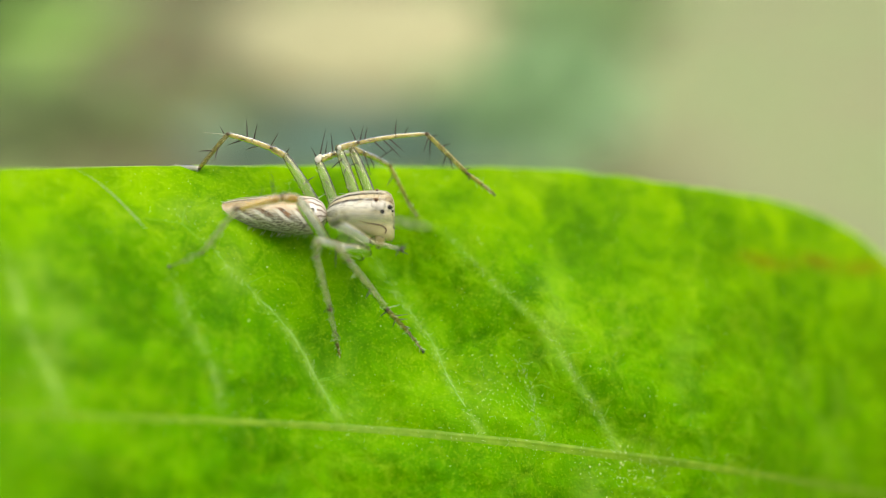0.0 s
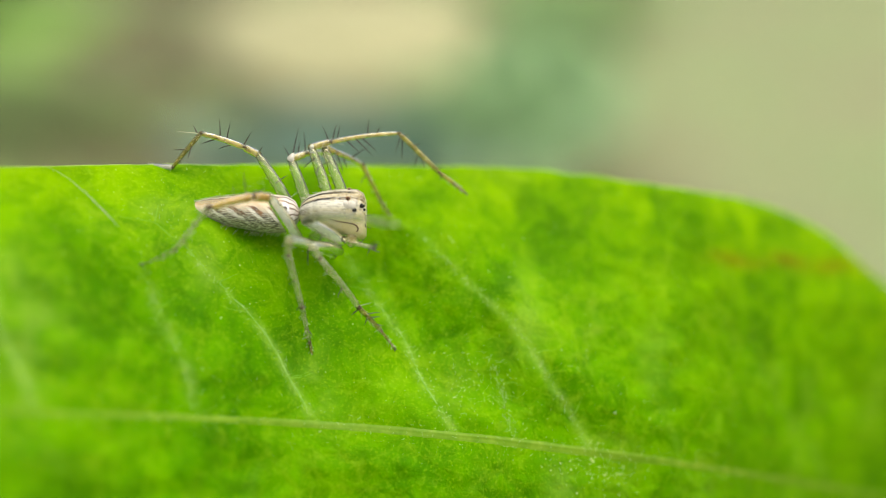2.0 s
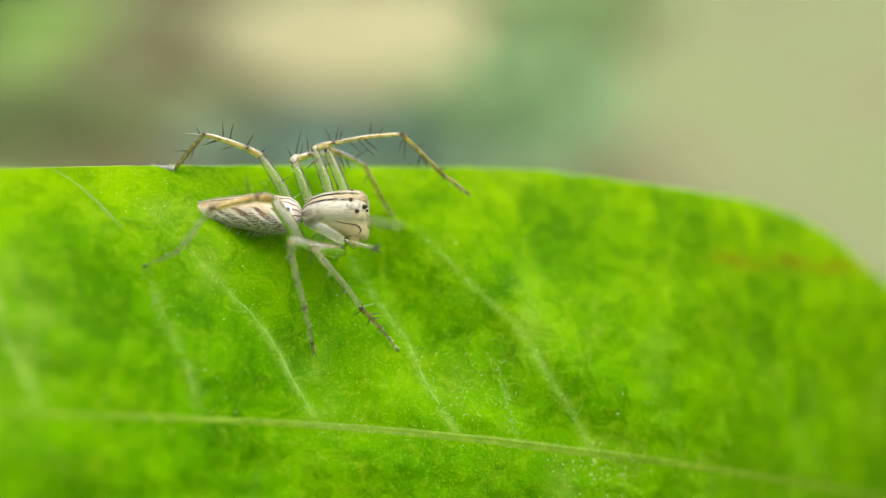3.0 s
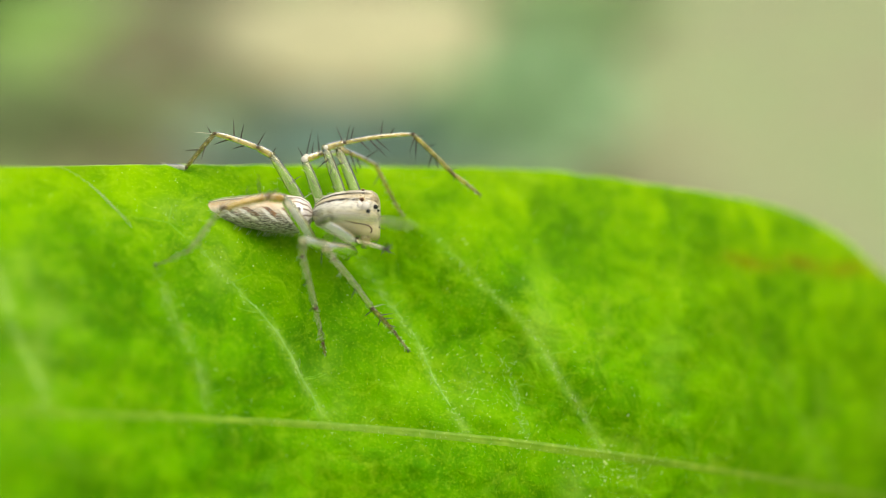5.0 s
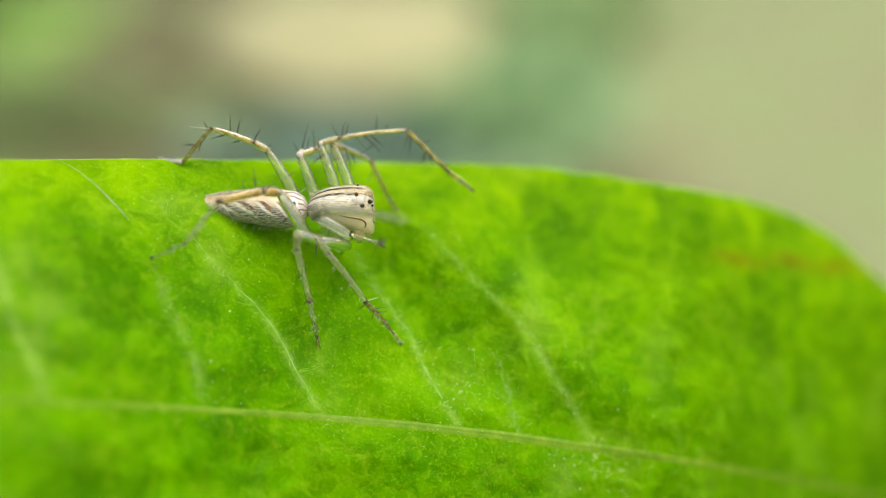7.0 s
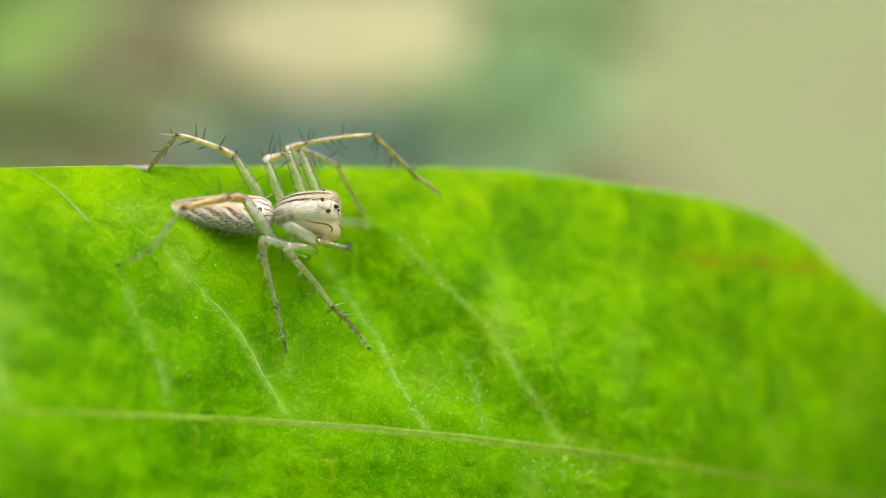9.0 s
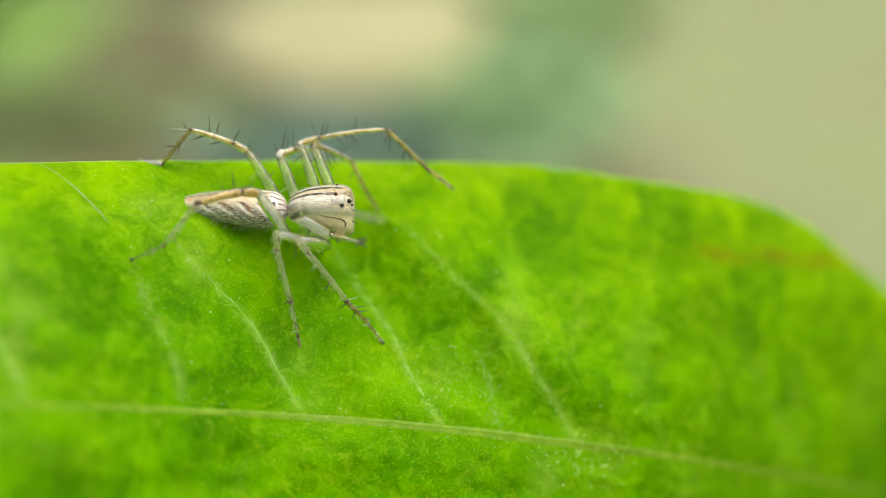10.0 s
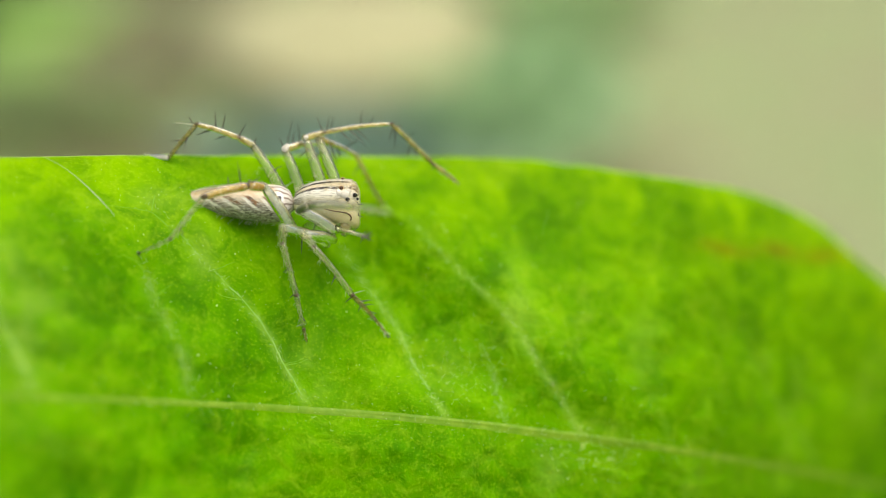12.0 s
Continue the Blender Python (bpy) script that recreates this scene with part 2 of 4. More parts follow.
def carapace_material():
    """along: 0 at the waist, 1 at the face; ring: 0 on top, 1 below."""
    n = Nodes("carapace_skin")
    co = n.coords()
    ring, along = n.attribute("ring"), n.attribute("along")
    r = n.math("ADD", ring, n.math("MULTIPLY", n.math("SUBTRACT", n.noise(2200, 4, 0.7, co), 0.5), 0.075))
    ink = (0.035, 0.028, 0.022)
    skin = (0.62, 0.57, 0.34)
    colour = n.ramp(r, (0.0, (0.50, 0.43, 0.29)), (0.10, (0.66, 0.61, 0.48)), (0.172, (0.80, 0.76, 0.64)), (0.186, ink), (0.230, ink), (0.245, (0.72, 0.62, 0.38)), (0.305, (0.70, 0.60, 0.40)),
                    (0.316, ink), (0.350, ink), (0.364, (0.94, 0.90, 0.78)), (0.425, (0.88, 0.84, 0.72)), (0.49, (0.60, 0.56, 0.39)), (0.60, skin), (1.0, (0.52, 0.47, 0.28)))
    # the lines thin out towards the face, where golden hair covers the brow
    fade = n.mask(along, 0.60, 0.80)
    gold = n.ramp(n.noise(3800, 4, 0.75, co), (0.40, (0.20, 0.13, 0.05)), (0.47, (0.64, 0.49, 0.22)), (0.58, (0.88, 0.80, 0.58)))
    above = n.math("SUBTRACT", 1.0, n.mask(r, 0.36, 0.44))
    colour = n.mix(n.math("MULTIPLY", n.math("MULTIPLY", fade, above), 0.80), colour, gold)
    # smoky mark behind the cheek
    rear = n.math("MULTIPLY", n.math("SUBTRACT", 1.0, n.mask(along, 0.13, 0.30)), n.math("MULTIPLY", n.mask(r, 0.42, 0.46), n.math("SUBTRACT", 1.0, n.mask(r, 0.52, 0.60))))
    colour = n.mix(n.math("MULTIPLY", rear, 0.75), colour, (0.10, 0.09, 0.075))
    # clear cream face
    face = n.math("MULTIPLY", n.mask(along, 0.42, 0.72), n.mask(r, 0.42, 0.52))
    colour = n.mix(n.math("MULTIPLY", face, 0.9), colour, n.ramp(n.noise(1500, 3, 0.6, co), (0.35, (0.76, 0.66, 0.33)), (0.65, (0.90, 0.81, 0.50))))
    hair = n.add("ShaderNodeCombineXYZ", {"X": n.math("MULTIPLY", along, 14.0), "Y": n.math("MULTIPLY", ring, 70.0)}).outputs[0]
    hairs = n.mask(n.noise(1.0, 4, 0.7, hair), 0.50, 0.60)
    colour = n.mix(n.math("MULTIPLY", n.math("MULTIPLY", hairs, n.math("SUBTRACT", 1.0, n.mask(r, 0.50, 0.62))), 0.55), colour, (0.20, 0.165, 0.11))
    # white hairs between the lines
    upper = n.math("MULTIPLY", n.mask(r, 0.22, 0.26), n.math("SUBTRACT", 1.0, n.mask(r, 0.46, 0.56)))
    white = n.mask(n.noise(1.0, 3, 0.65, n.mix(1.0, hair, (3.1, 7.7, 0.0), "ADD")), 0.54, 0.62)
    colour = n.mix(n.math("MULTIPLY", n.math("MULTIPLY", white, upper), 0.60), colour, (0.95, 0.91, 0.80))
    # pale scales down the cheek's rear half
    pale = n.noise(6500, 3, 0.65, co)
    cheek = n.math("MULTIPLY", n.math("SUBTRACT", 1.0, n.mask(along, 0.40, 0.62)), n.mask(r, 0.44, 0.52))
    colour = n.mix(n.math("MULTIPLY", n.math("MULTIPLY", n.mask(pale, 0.46, 0.62), cheek), 0.45), colour, (0.68, 0.67, 0.58))
    colour = n.mix(n.math("MULTIPLY", n.mask(pale, 0.52, 0.70), 0.20), colour, (0.84, 0.80, 0.64))
    normal = n.bump(pale, 0.6, 0.00005)
    body = n.principled(colour, 0.26, normal, Specular_IOR_Level=0.6)
    return n.end(n.mixed(0.22, body, n.add("ShaderNodeBsdfTranslucent", {"Color": colour, "Normal": normal}).outputs[0]))


LEAF = leaf_material()
VEIN = vein_material("pale_vein", (0.22, 0.49, 0.03), (0.40, 0.65, 0.14))
FAINT_VEIN = vein_material("faint_vein", (0.18, 0.44, 0.004), (0.28, 0.54, 0.02))
MIDRIB = vein_material("midrib_green", (0.175, 0.370, 0.004), (0.275, 0.465, 0.020), 0.36)
EDGE_GLINT = vein_material("edge_highlight", (0.34, 0.52, 0.06), (0.52, 0.64, 0.22))
ABDOMEN = abdomen_material()
CARAPACE = carapace_material()
FEMUR = leg_material("clear_grey_chitin", (0.50, 0.53, 0.27), (0.72, 0.73, 0.44), 0.85, 0.35, 0.20, 0.30, 0.95)
SHIN = leg_material("amber_chitin", (0.46, 0.35, 0.04), (0.86, 0.71, 0.22), 0.45, 0.6, 0.12, 1.0)
FOOT = leg_material("dull_amber_chitin", (0.30, 0.24, 0.02), (0.60, 0.51, 0.08), 0.50, 0.3, 0.18, 0.25, 0.45)
CLEAR = leg_material("clear_straw_chitin", (0.62, 0.57, 0.24), (0.92, 0.88, 0.54), 0.86, 0.25, 0.12, 0.40, 0.35)
VEILED = leg_material("very_clear_chitin", (0.74, 0.64, 0.44), (0.88, 0.80, 0.60), 0.92, 0.1, 0.3, 0.25, 0.15)
PALE_FOOT = leg_material("whitish_chitin", (0.60, 0.55, 0.46), (0.80, 0.76, 0.68), 0.20, 0.2)
NEAR_FEMUR = leg_material("milky_chitin", (0.64, 0.69, 0.58), (0.86, 0.89, 0.79), 0.64, 0.15, 0.08, 0.80, 0.95)
AMBER = leg_material("brown_amber_chitin", (0.46, 0.28, 0.04), (0.78, 0.56, 0.15), 0.25, 0.4, 0.16, 0.45, 0.30)
JAW = leg_material("honey_chitin", (0.46, 0.38, 0.16), (0.66, 0.57, 0.30), 0.25, 0.3, 0.2, 0.6)
JOINT_BROWN = plain("joint_brown", (0.05, 0.03, 0.012), (0.11, 0.07, 0.03), 4000, 0.35, 0.3)
SPINE = plain("dark_bristle", (0.025, 0.022, 0.015), (0.07, 0.06, 0.04), 2000, 0.4, 0.2)
PALE_HAIR = plain("pale_hair", (0.46, 0.46, 0.32), (0.62, 0.61, 0.47), 2000, 0.45, 0.2)
GOLD_HAIR = plain("golden_hair", (0.52, 0.42, 0.20), (0.76, 0.67, 0.42), 2000, 0.4, 0.2)
EYE_BLACK = plain("eye_black", (0.006, 0.005, 0.004), (0.016, 0.012, 0.008), 900, 0.16, 0.0)
EYE_AMBER = plain("eye_amber", (0.035, 0.014, 0.008), (0.11, 0.045, 0.018), 2600, 0.14, 0.0)
EYE_RING = plain("eye_ring_orange", (0.42, 0.23, 0.08), (0.58, 0.38, 0.16), 3000, 0.4, 0.3)
WHITE_TUFT = plain("white_scales", (0.58, 0.53, 0.44), (0.74, 0.70, 0.62), 5000, 0.5, 0.5)
BROWN_LINE = plain("brown_line", (0.09, 0.05, 0.02), (0.16, 0.09, 0.04), 3000, 0.5, 0.3)
FUZZ = plain("green_white_fuzz", (0.46, 0.62, 0.16), (0.66, 0.78, 0.38), 2000, 0.5, 0.2)
SPECKS = plain("dust_and_sparkle", (0.66, 0.80, 0.16), (0.92, 0.95, 0.50), 3000, 0.35, 0.3)


# ---- mesh helpers ----
def part(name, bm, material, parent, label=""):
    mesh = bpy.data.meshes.new(name)
    bm.to_mesh(mesh)
    bm.free()
    for face in mesh.polygons:
        face.use_smooth = True
    mesh.materials.append(material)
    ob = new(name, mesh)
    ob.parent = parent
    return tagged(ob, label)


def tube(bm, points, radii, sides=10, flat=1.0, line_at=None):
    """A capped tube along points; line_at: the sides on which a dark line runs, kept in the attribute line."""
    layer = bm.verts.layers.float.get("line") or bm.verts.layers.float.new("line")
    points = [Vector(p) for p in points]
    rings = []
    for i, p in enumerate(points):
        ahead = (points[min(i + 1, len(points) - 1)] - points[max(i - 1, 0)]).normalized()
        side = ahead.cross(Vector((0, 1, 0.13))).normalized()
        up = side.cross(ahead).normalized()
        ring = []
        for k in range(sides):
            a = 2 * math.pi * k / sides
            v = bm.verts.new(p + (side * math.cos(a) + up * math.sin(a) * flat) * radii[i])
            v[layer] = 1.0 if line_at is not None and k in line_at else 0.0
            ring.append(v)
        rings.append(ring)
    for a, b in zip(rings, rings[1:]):
        for k in range(sides):
            bm.faces.new((a[k], a[(k + 1) % sides], b[(k + 1) % sides], b[k]))
    bm.faces.new(rings[0][::-1])
    bm.faces.new(rings[-1])
    bm.normal_update()
    return bm


def loft(sections, sides=40, steps=60, power=2.2):
    """A body lofted along x. Sections: x, middle z, half width, height above, height below, y. Keeps along and ring."""
    bm = bmesh.new()
    along_layer, ring_layer = bm.verts.layers.float.new("along"), bm.verts.layers.float.new("ring")
    table = np.array(sections)
    s = np.linspace(0, 1, len(table))
    q = np.linspace(0, 1, steps)
    fine = np.stack([np.interp(q, s, table[:, k]) for k in range(6)], 1)
    kernel = np.array([1, 2, 3, 2, 1]) / 9
    padded = np.pad(fine, ((2, 2), (0, 0)), mode="edge")
    fine = np.stack([np.convolve(padded[:, k], kernel, "valid") for k in range(6)], 1)
    rings = []
    for w, (x, z, half, above, below, y) in zip(q, fine):
        ring = []
        for k in range(sides):
            a = 2 * math.pi * k / sides
            c, d = math.sin(a), math.cos(a)
            px = math.copysign(abs(c) ** (2 / power), c) * half
            pz = math.copysign(abs(d) ** (2 / power), d) * (above if d > 0 else below)
            v = bm.verts.new((x, y + px, z + pz))
            v[along_layer] = w
            v[ring_layer] = abs(((a / math.pi + 1) % 2) - 1)
            ring.append(v)
        rings.append(ring)
    for a, b in zip(rings, rings[1:]):
        for k in range(sides):
            bm.faces.new((a[k], b[k], b[(k + 1) % sides], a[(k + 1) % sides]))
    bm.faces.new(rings[0])
    bm.faces.new(rings[-1][::-1])
    bmesh.ops.recalc_face_normals(bm, faces=bm.faces)
    return bm


def scaled(bm, m=MM):
    for v in bm.verts:
        v.co *= m
    return bm


def ball(bm, centre, radius, stretch=(1, 1, 1), detail=2):
    made = bmesh.ops.create_icosphere(bm, subdivisions=detail, radius=radius)
    for v in made["verts"]:
        v.co = Vector((v.co.x * stretch[0], v.co.y * stretch[1], v.co.z * stretch[2])) + Vector(centre)
    return bm


# ---- the leaf ----
def blade_depth(x, z):
    """Distance ahead of the first eye, in mm, of the leaf's upper face; straight on beyond the middle of the blade."""
    cx, cz = np.clip(x, -15.0, 18.0), np.clip(z, -10.0, 4.3)
    y = 52.8 + 0.452 * cx + 0.633 * cz - 0.01858 * cx**2 - 0.00828 * cx * cz + 0.01872 * cz**2
    y = y + 0.22 * np.maximum(0.0, midrib_height(x) - z) + 0.021 * np.clip(x - 6, 0, 14) * np.clip(-2.5 - z, 0, 9) + 0.10 * np.clip(-8 - x, 0, 12) * np.clip(z, 0, 5)
    return y + (0.452 - 0.03716 * cx - 0.00828 * cz) * (x - cx) + (0.633 - 0.00828 * cx + 0.03744 * cz) * (z - cz)


def midrib_height(x):
    return -7.147 - 0.158 * x - 0.00078 * np.clip(x, -20, 20) ** 2


W_AT = [-42, -36, -26, -17.8, -15.1, -12, -8.4, -4.3, 0.4, 2.9, 5.4, 7.9, 10.4, 12.8, 14.1, 15.2, 16.3, 17.4, 18.2, 18.9, 22, 26, 29, 30]
W_IS = [0.1, 3.0, 5.6, 7.05, 7.80, 8.42, 9.08, 9.88, 10.7, 11.15, 11.45, 11.65, 11.68, 11.72, 11.75, 11.65, 11.4, 11.0, 10.45, 9.7, 7.2, 4.0, 1.2, 0.3]


FINE_X = np.linspace(-50, 40, 901)
FINE_W = np.convolve(np.pad(np.interp(FINE_X, W_AT, W_IS), 10, mode="edge"), np.hanning(21) / np.hanning(21).sum(), "valid")


def half_width(x):
    return np.interp(x, FINE_X, FINE_W)


# side veins of the far half: foot on the midrib, lean to the tip per mm of rise, bow, rise, thickness
VEINS = [(-24.0, 0.62, 0.010, 5.0, 0.13), (-16.6, 0.50, 0.012, 4.6, 0.06), (-12.25, 0.42, 0.010, 5.2, 0.15), (-7.55, 0.35, 0.022, 5.0, 0.085), (-3.70, 0.49, 0.058, 6.9, 0.135),
         (1.55, 0.52, 0.021, 6.6, 0.125), (4.10, 0.32, 0.004, 3.2, 0.05), (7.05, 0.49, 0.058, 7.5, 0.125), (11.3, 0.62, -0.045, 4.8, 0.07), (17.6, 0.66, 0.0, 4.4, 0.09)]
FOLD = 7
# thicker bloom on the blade: x, z, reach in x and in z, strength
BLOOMS = [(-12.6, -3.0, 0.9, 1.7, 0.9), (-13.6, -1.0, 0.5, 1.3, 0.6), (4.5, -2.7, 0.8, 1.7, 0.7), (1.5, -5.4, 1.1, 0.9, 0.35), (-3.6, -5.2, 0.7, 1.2, 0.7),
          (6.0, -9.2, 0.7, 1.0, 0.8), (-9.4, 1.5, 1.0, 0.5, 0.6), (-7.6, -0.6, 0.5, 1.0, 0.6), (10.2, -4.5, 0.6, 1.6, 0.5)]
NEAR_VEINS = [(-14.0, 0.3, 0.01, 5.0, 0.06), (-5.0, 0.3, 0.01, 6.0, 0.05), (9.0, 0.2, 0.01, 6.5, 0.07)]


def vein_x(vein, h):
    foot, lean, bow, rise, _ = vein
    return foot - lean * h - bow * h * h + 0.10 * np.sin(h * 1.7 + foot)


def blade_relief(x, h, fine=True):
    """How far the blade swells towards the light between its veins, in mm, and how near a vein is."""
    veiny, away = 0.0, 9.0
    for vein in VEINS if h >= 0 else NEAR_VEINS:
        gap = abs(x - vein_x(vein, abs(h)))
        away = min(away, gap if vein is not VEINS[FOLD] else gap + 1.2)
        veiny = max(veiny, math.exp(-((gap / 0.20) ** 2)) * min(1.0, vein[4] / 0.12) ** 1.5 * max(0.0, min(1.0, (vein[3] + 0.5 - abs(h)) / 2.0)))
    fade = 1.0 - min(1.0, abs(h) / max(0.5, float(half_width(x)))) ** 4
    swell = 0.26 * (1 - fade * math.exp(-((away / 1.2) ** 2)))
    swell *= min(1.0, abs(h) / 1.5)
    veiny *= 0.45 if h < 0 or x > 9 else 1.0
    lump = noise.noise(Vector((x * 0.33, h * 0.33, 1.3))) * 0.24 + noise.noise(Vector((x * 0.9, h * 0.9, 7.1))) * 0.16 + noise.noise(Vector((x * 2.1, h * 2.1, 3.7))) * 0.085
    lump *= 1.0 - 0.75 * min(1.0, abs(h) / max(0.5, float(half_width(x)))) ** 4
    lump *= 0.15 + 0.85 * min(1.0, abs(h) / 1.3)
    groove = -0.06 * math.exp(-((h / 0.5) ** 2))
    # a long fold: the blade dips before one side vein and bulges beyond it
    across = x - vein_x(VEINS[FOLD], max(0.0, h))
    part_way = max(0.0, min(1.0, (h - 0.6) / 2.0)) * fade
    fold = (0.70 * math.exp(-(((across - 1.0) / 2.2) ** 2)) - 0.58 * math.exp(-(((across + 3.9) / 1.9) ** 2))) * part_way
    return swell + lump + groove + fold, veiny


def leaf_point(x, h, lift=0.0):
    """A point on the blade, in mm: x along the leaf, h mm up (or down) from the midrib."""
    z = float(midrib_height(x)) + h
    relief, _ = blade_relief(x, h)
    # scaled along the first eye's rays to fit its view: middle nearer, stalk farther
    rise, fall = (max(0.0, min(1.0, k)) for k in ((x + 5.0) / 7.0, (x - 11.0) / 6.0))
    arch = rise * rise * (3 - 2 * rise) * (1 - fall * fall * (3 - 2 * fall))
    back = 1 - 0.034 * arch + 0.13 * max(0.0, (x - 10.0) / 9.0) ** 2
    return Vector((x, float(blade_depth(x, z)) - (relief + lift) * 0.86, z + (relief + lift) * 0.45)) * back


LEAF_AT = Vector((0, 50, -4))


def build_leaf():
    leaf = new("leaf")
    leaf.matrix_world = BASE @ Matrix.Translation(LEAF_AT * MM)
    tagged(leaf, "broad bright green leaf with pale veins and brown edge spot", "leaf")
    xs = np.concatenate([np.linspace(-42, -19, 40), np.linspace(-18.8, 21, 250), np.linspace(21.3, 30, 24)])
    vs = np.concatenate([np.linspace(-1, -0.5, 16), np.linspace(-0.49, 0.80, 118), np.linspace(0.81, 1.0, 26)])
    bm = bmesh.new()
    vein_layer, stain_layer, margin_layer, bloom_layer = (bm.verts.layers.float.new(k) for k in ("veiny", "stain", "margin", "bloom"))
    top, under = [], []
    for x in xs:
        a, b = [], []
        w = float(half_width(x))
        for v in vs:
            ripple = 1 + 0.005 * noise.noise(Vector((x * 0.8, 0, 4)))
            h = v * w * (ripple if v > 0 else 1.0)
            relief, veiny = blade_relief(x, h)
            lip = max(0.0, (abs(v) - 0.955) / 0.045) ** 2 * 0.16
            p = leaf_point(x, h, -lip)
            q = p + Vector((0, 0.86, -0.45)) * (0.26 if abs(v) < 0.97 else 0.10)
            top.append(None)
            pv, qv = bm.verts.new((p - LEAF_AT) * MM), bm.verts.new((q - LEAF_AT) * MM)
            streak = math.exp(-((h - 8.87 - 0.09 * (x - 13.3) + 0.12 * math.sin(x * 2.3)) / 0.30) ** 2) * max(0, min(1, (x - 11.8) / 2.0)) * max(0, min(1, (20 - x) / 2.0))
            white = min(1.0, sum(k * math.exp(-((x - bx) / rx) ** 2 - ((p.z - bz) / rz) ** 2) for bx, bz, rx, rz, k in BLOOMS))
            for vert in (pv, qv):
                vert[bloom_layer] = white
                vert[vein_layer], vert[stain_layer], vert[margin_layer] = veiny, streak, max(0.0, v)
            a.append(pv)
            b.append(qv)
        under.append((a, b))
    for (a, b), (c, d) in zip(under, under[1:]):
        for k in range(len(vs) - 1):
            bm.faces.new((a[k], c[k], c[k + 1], a[k + 1]))
            bm.faces.new((b[k], b[k + 1], d[k + 1], d[k]))
        for k in (0, len(vs) - 1):
            bm.faces.new((a[k], b[k], d[k], c[k]) if k == 0 else (a[k], c[k], d[k], b[k]))
    for a, b in (under[0], under[-1]):
        for k in range(len(vs) - 1):
            bm.faces.new((a[k], a[k + 1], b[k + 1], b[k]))
    part("blade", bm, LEAF, leaf)
    # the midrib: a low rounded ridge with a fine crest, moulded on the blade
    bm = bmesh.new()
    rows = []
    for x in np.linspace(-40, 30, 260):
        wide = 0.07 + 0.17 * max(0.0, min(1.0, (x + 16) / 20)) - 0.10 * max(0.0, min(1.0, (x - 8) / 20))
        crest = 0.034 * math.exp(-(((x - 5.0) / 5.0) ** 2))
        row = [leaf_point(x, wide * k, 0.034 * (1 - k * k) + crest * math.exp(-(((k - 0.25) / 0.16) ** 2)) - 0.015) - LEAF_AT for k in np.linspace(-1, 1, 13)]
        row += [leaf_point(x, wide * k, -0.10) - LEAF_AT for k in (1, -1)]
        rows.append([bm.verts.new(p) for p in row])
    for a, b in zip(rows, rows[1:]):
        for k in range(len(a)):
            bm.faces.new((a[k], b[k], b[(k + 1) % len(a)], a[(k + 1) % len(a)]))
    bm.faces.new(rows[0])
    bm.faces.new(rows[-1][::-1])
    bmesh.ops.recalc_face_normals(bm, faces=bm.faces)
    part("midrib", scaled(bm), MIDRIB, leaf, "raised olive green midrib")
    for group, sign in ((VEINS, 1), (NEAR_VEINS, -1)):
        for vein in group:
            reach = min(vein[3], 0.93 * float(half_width(vein[0] - 0.6 * vein[3])))
            hs = np.linspace(0.05, reach, 70)
            bm = bmesh.new()
            points = [leaf_point(float(vein_x(vein, h)) + 0.05 * noise.noise(Vector((h * 2.5, vein[0], 0))), sign * h, -0.035) - LEAF_AT for h in hs]
            tube(bm, points, [0.54 * vein[4] * (1.08 - 0.62 * (h / reach)) * (1 + 0.45 * noise.noise(Vector((h * 3.1, vein[0], 5)))) * min(1.0, 0.25 + h / 1.6) * min(1.0, 0.2 + (reach - h) / 1.5) for h in hs], 10, 0.30)
            part("side_vein", scaled(bm), VEIN if sign > 0 and -14 < vein[0] < 9 else FAINT_VEIN, leaf, "thin pale green side vein")
    # short forked veinlets off the far half's side veins
    pick = random.Random(11)
    for vein in VEINS[1:8]:
        for _ in range(5):
            h = pick.uniform(0.8, vein[3] * 0.9)
            side = pick.choice((-1, 1))
            x = float(vein_x(vein, h))
            points, heading = [], pick.uniform(0.1, 1.0)
            for k in range(12):
                points.append(leaf_point(x, h, -0.01) - LEAF_AT)
                x += side * 0.11 * math.cos(heading)
                h += 0.10 * math.sin(heading)
                heading += pick.uniform(-0.35, 0.35)
            bm = bmesh.new()
            tube(bm, points, [0.034 * (1 - 0.07 * k) for k in range(12)], 6, 0.6)
            part("veinlet", scaled(bm), FAINT_VEIN, leaf)
    # forked end of one side vein beside the spider's tail
    for ends in (((-9.02, 0.33), (-9.68, 0.92), (-10.3, 1.02), (-11.1, 1.11), (-12.0, 1.30)), ((-9.68, 0.92), (-9.66, 1.53), (-9.30, 1.95), (-8.71, 2.10))):
        xs_, zs_ = np.array(ends).T
        q = np.linspace(0, len(ends) - 1, 24)
        even = np.array([0.25, 0.5, 0.25])
        fx, fz = (np.convolve(np.pad(np.interp(q, range(len(ends)), k), 1, mode="edge"), even, "valid") for k in (xs_, zs_))
        points = [leaf_point(float(x), float(z - midrib_height(x)), -0.012) - LEAF_AT for x, z in zip(fx, fz)]
        bm = bmesh.new()
        tube(bm, points, [(0.046 - 0.0016 * k) * (1 + 0.5 * noise.noise(Vector((k * 0.4, 3, 1)))) for k in range(24)], 8, 0.35)
        part("veinlet", scaled(bm), FAINT_VEIN, leaf)
    # the far margin's highlight, added as a thin pale tube along it
    bm = bmesh.new()
    rim = []
    for x in np.linspace(-40, 27, 260):
        ripple = 1 + 0.005 * noise.noise(Vector((x * 0.8, 0, 4)))
        rim.append(leaf_point(x, float(half_width(x)) * ripple, -0.17) - LEAF_AT)
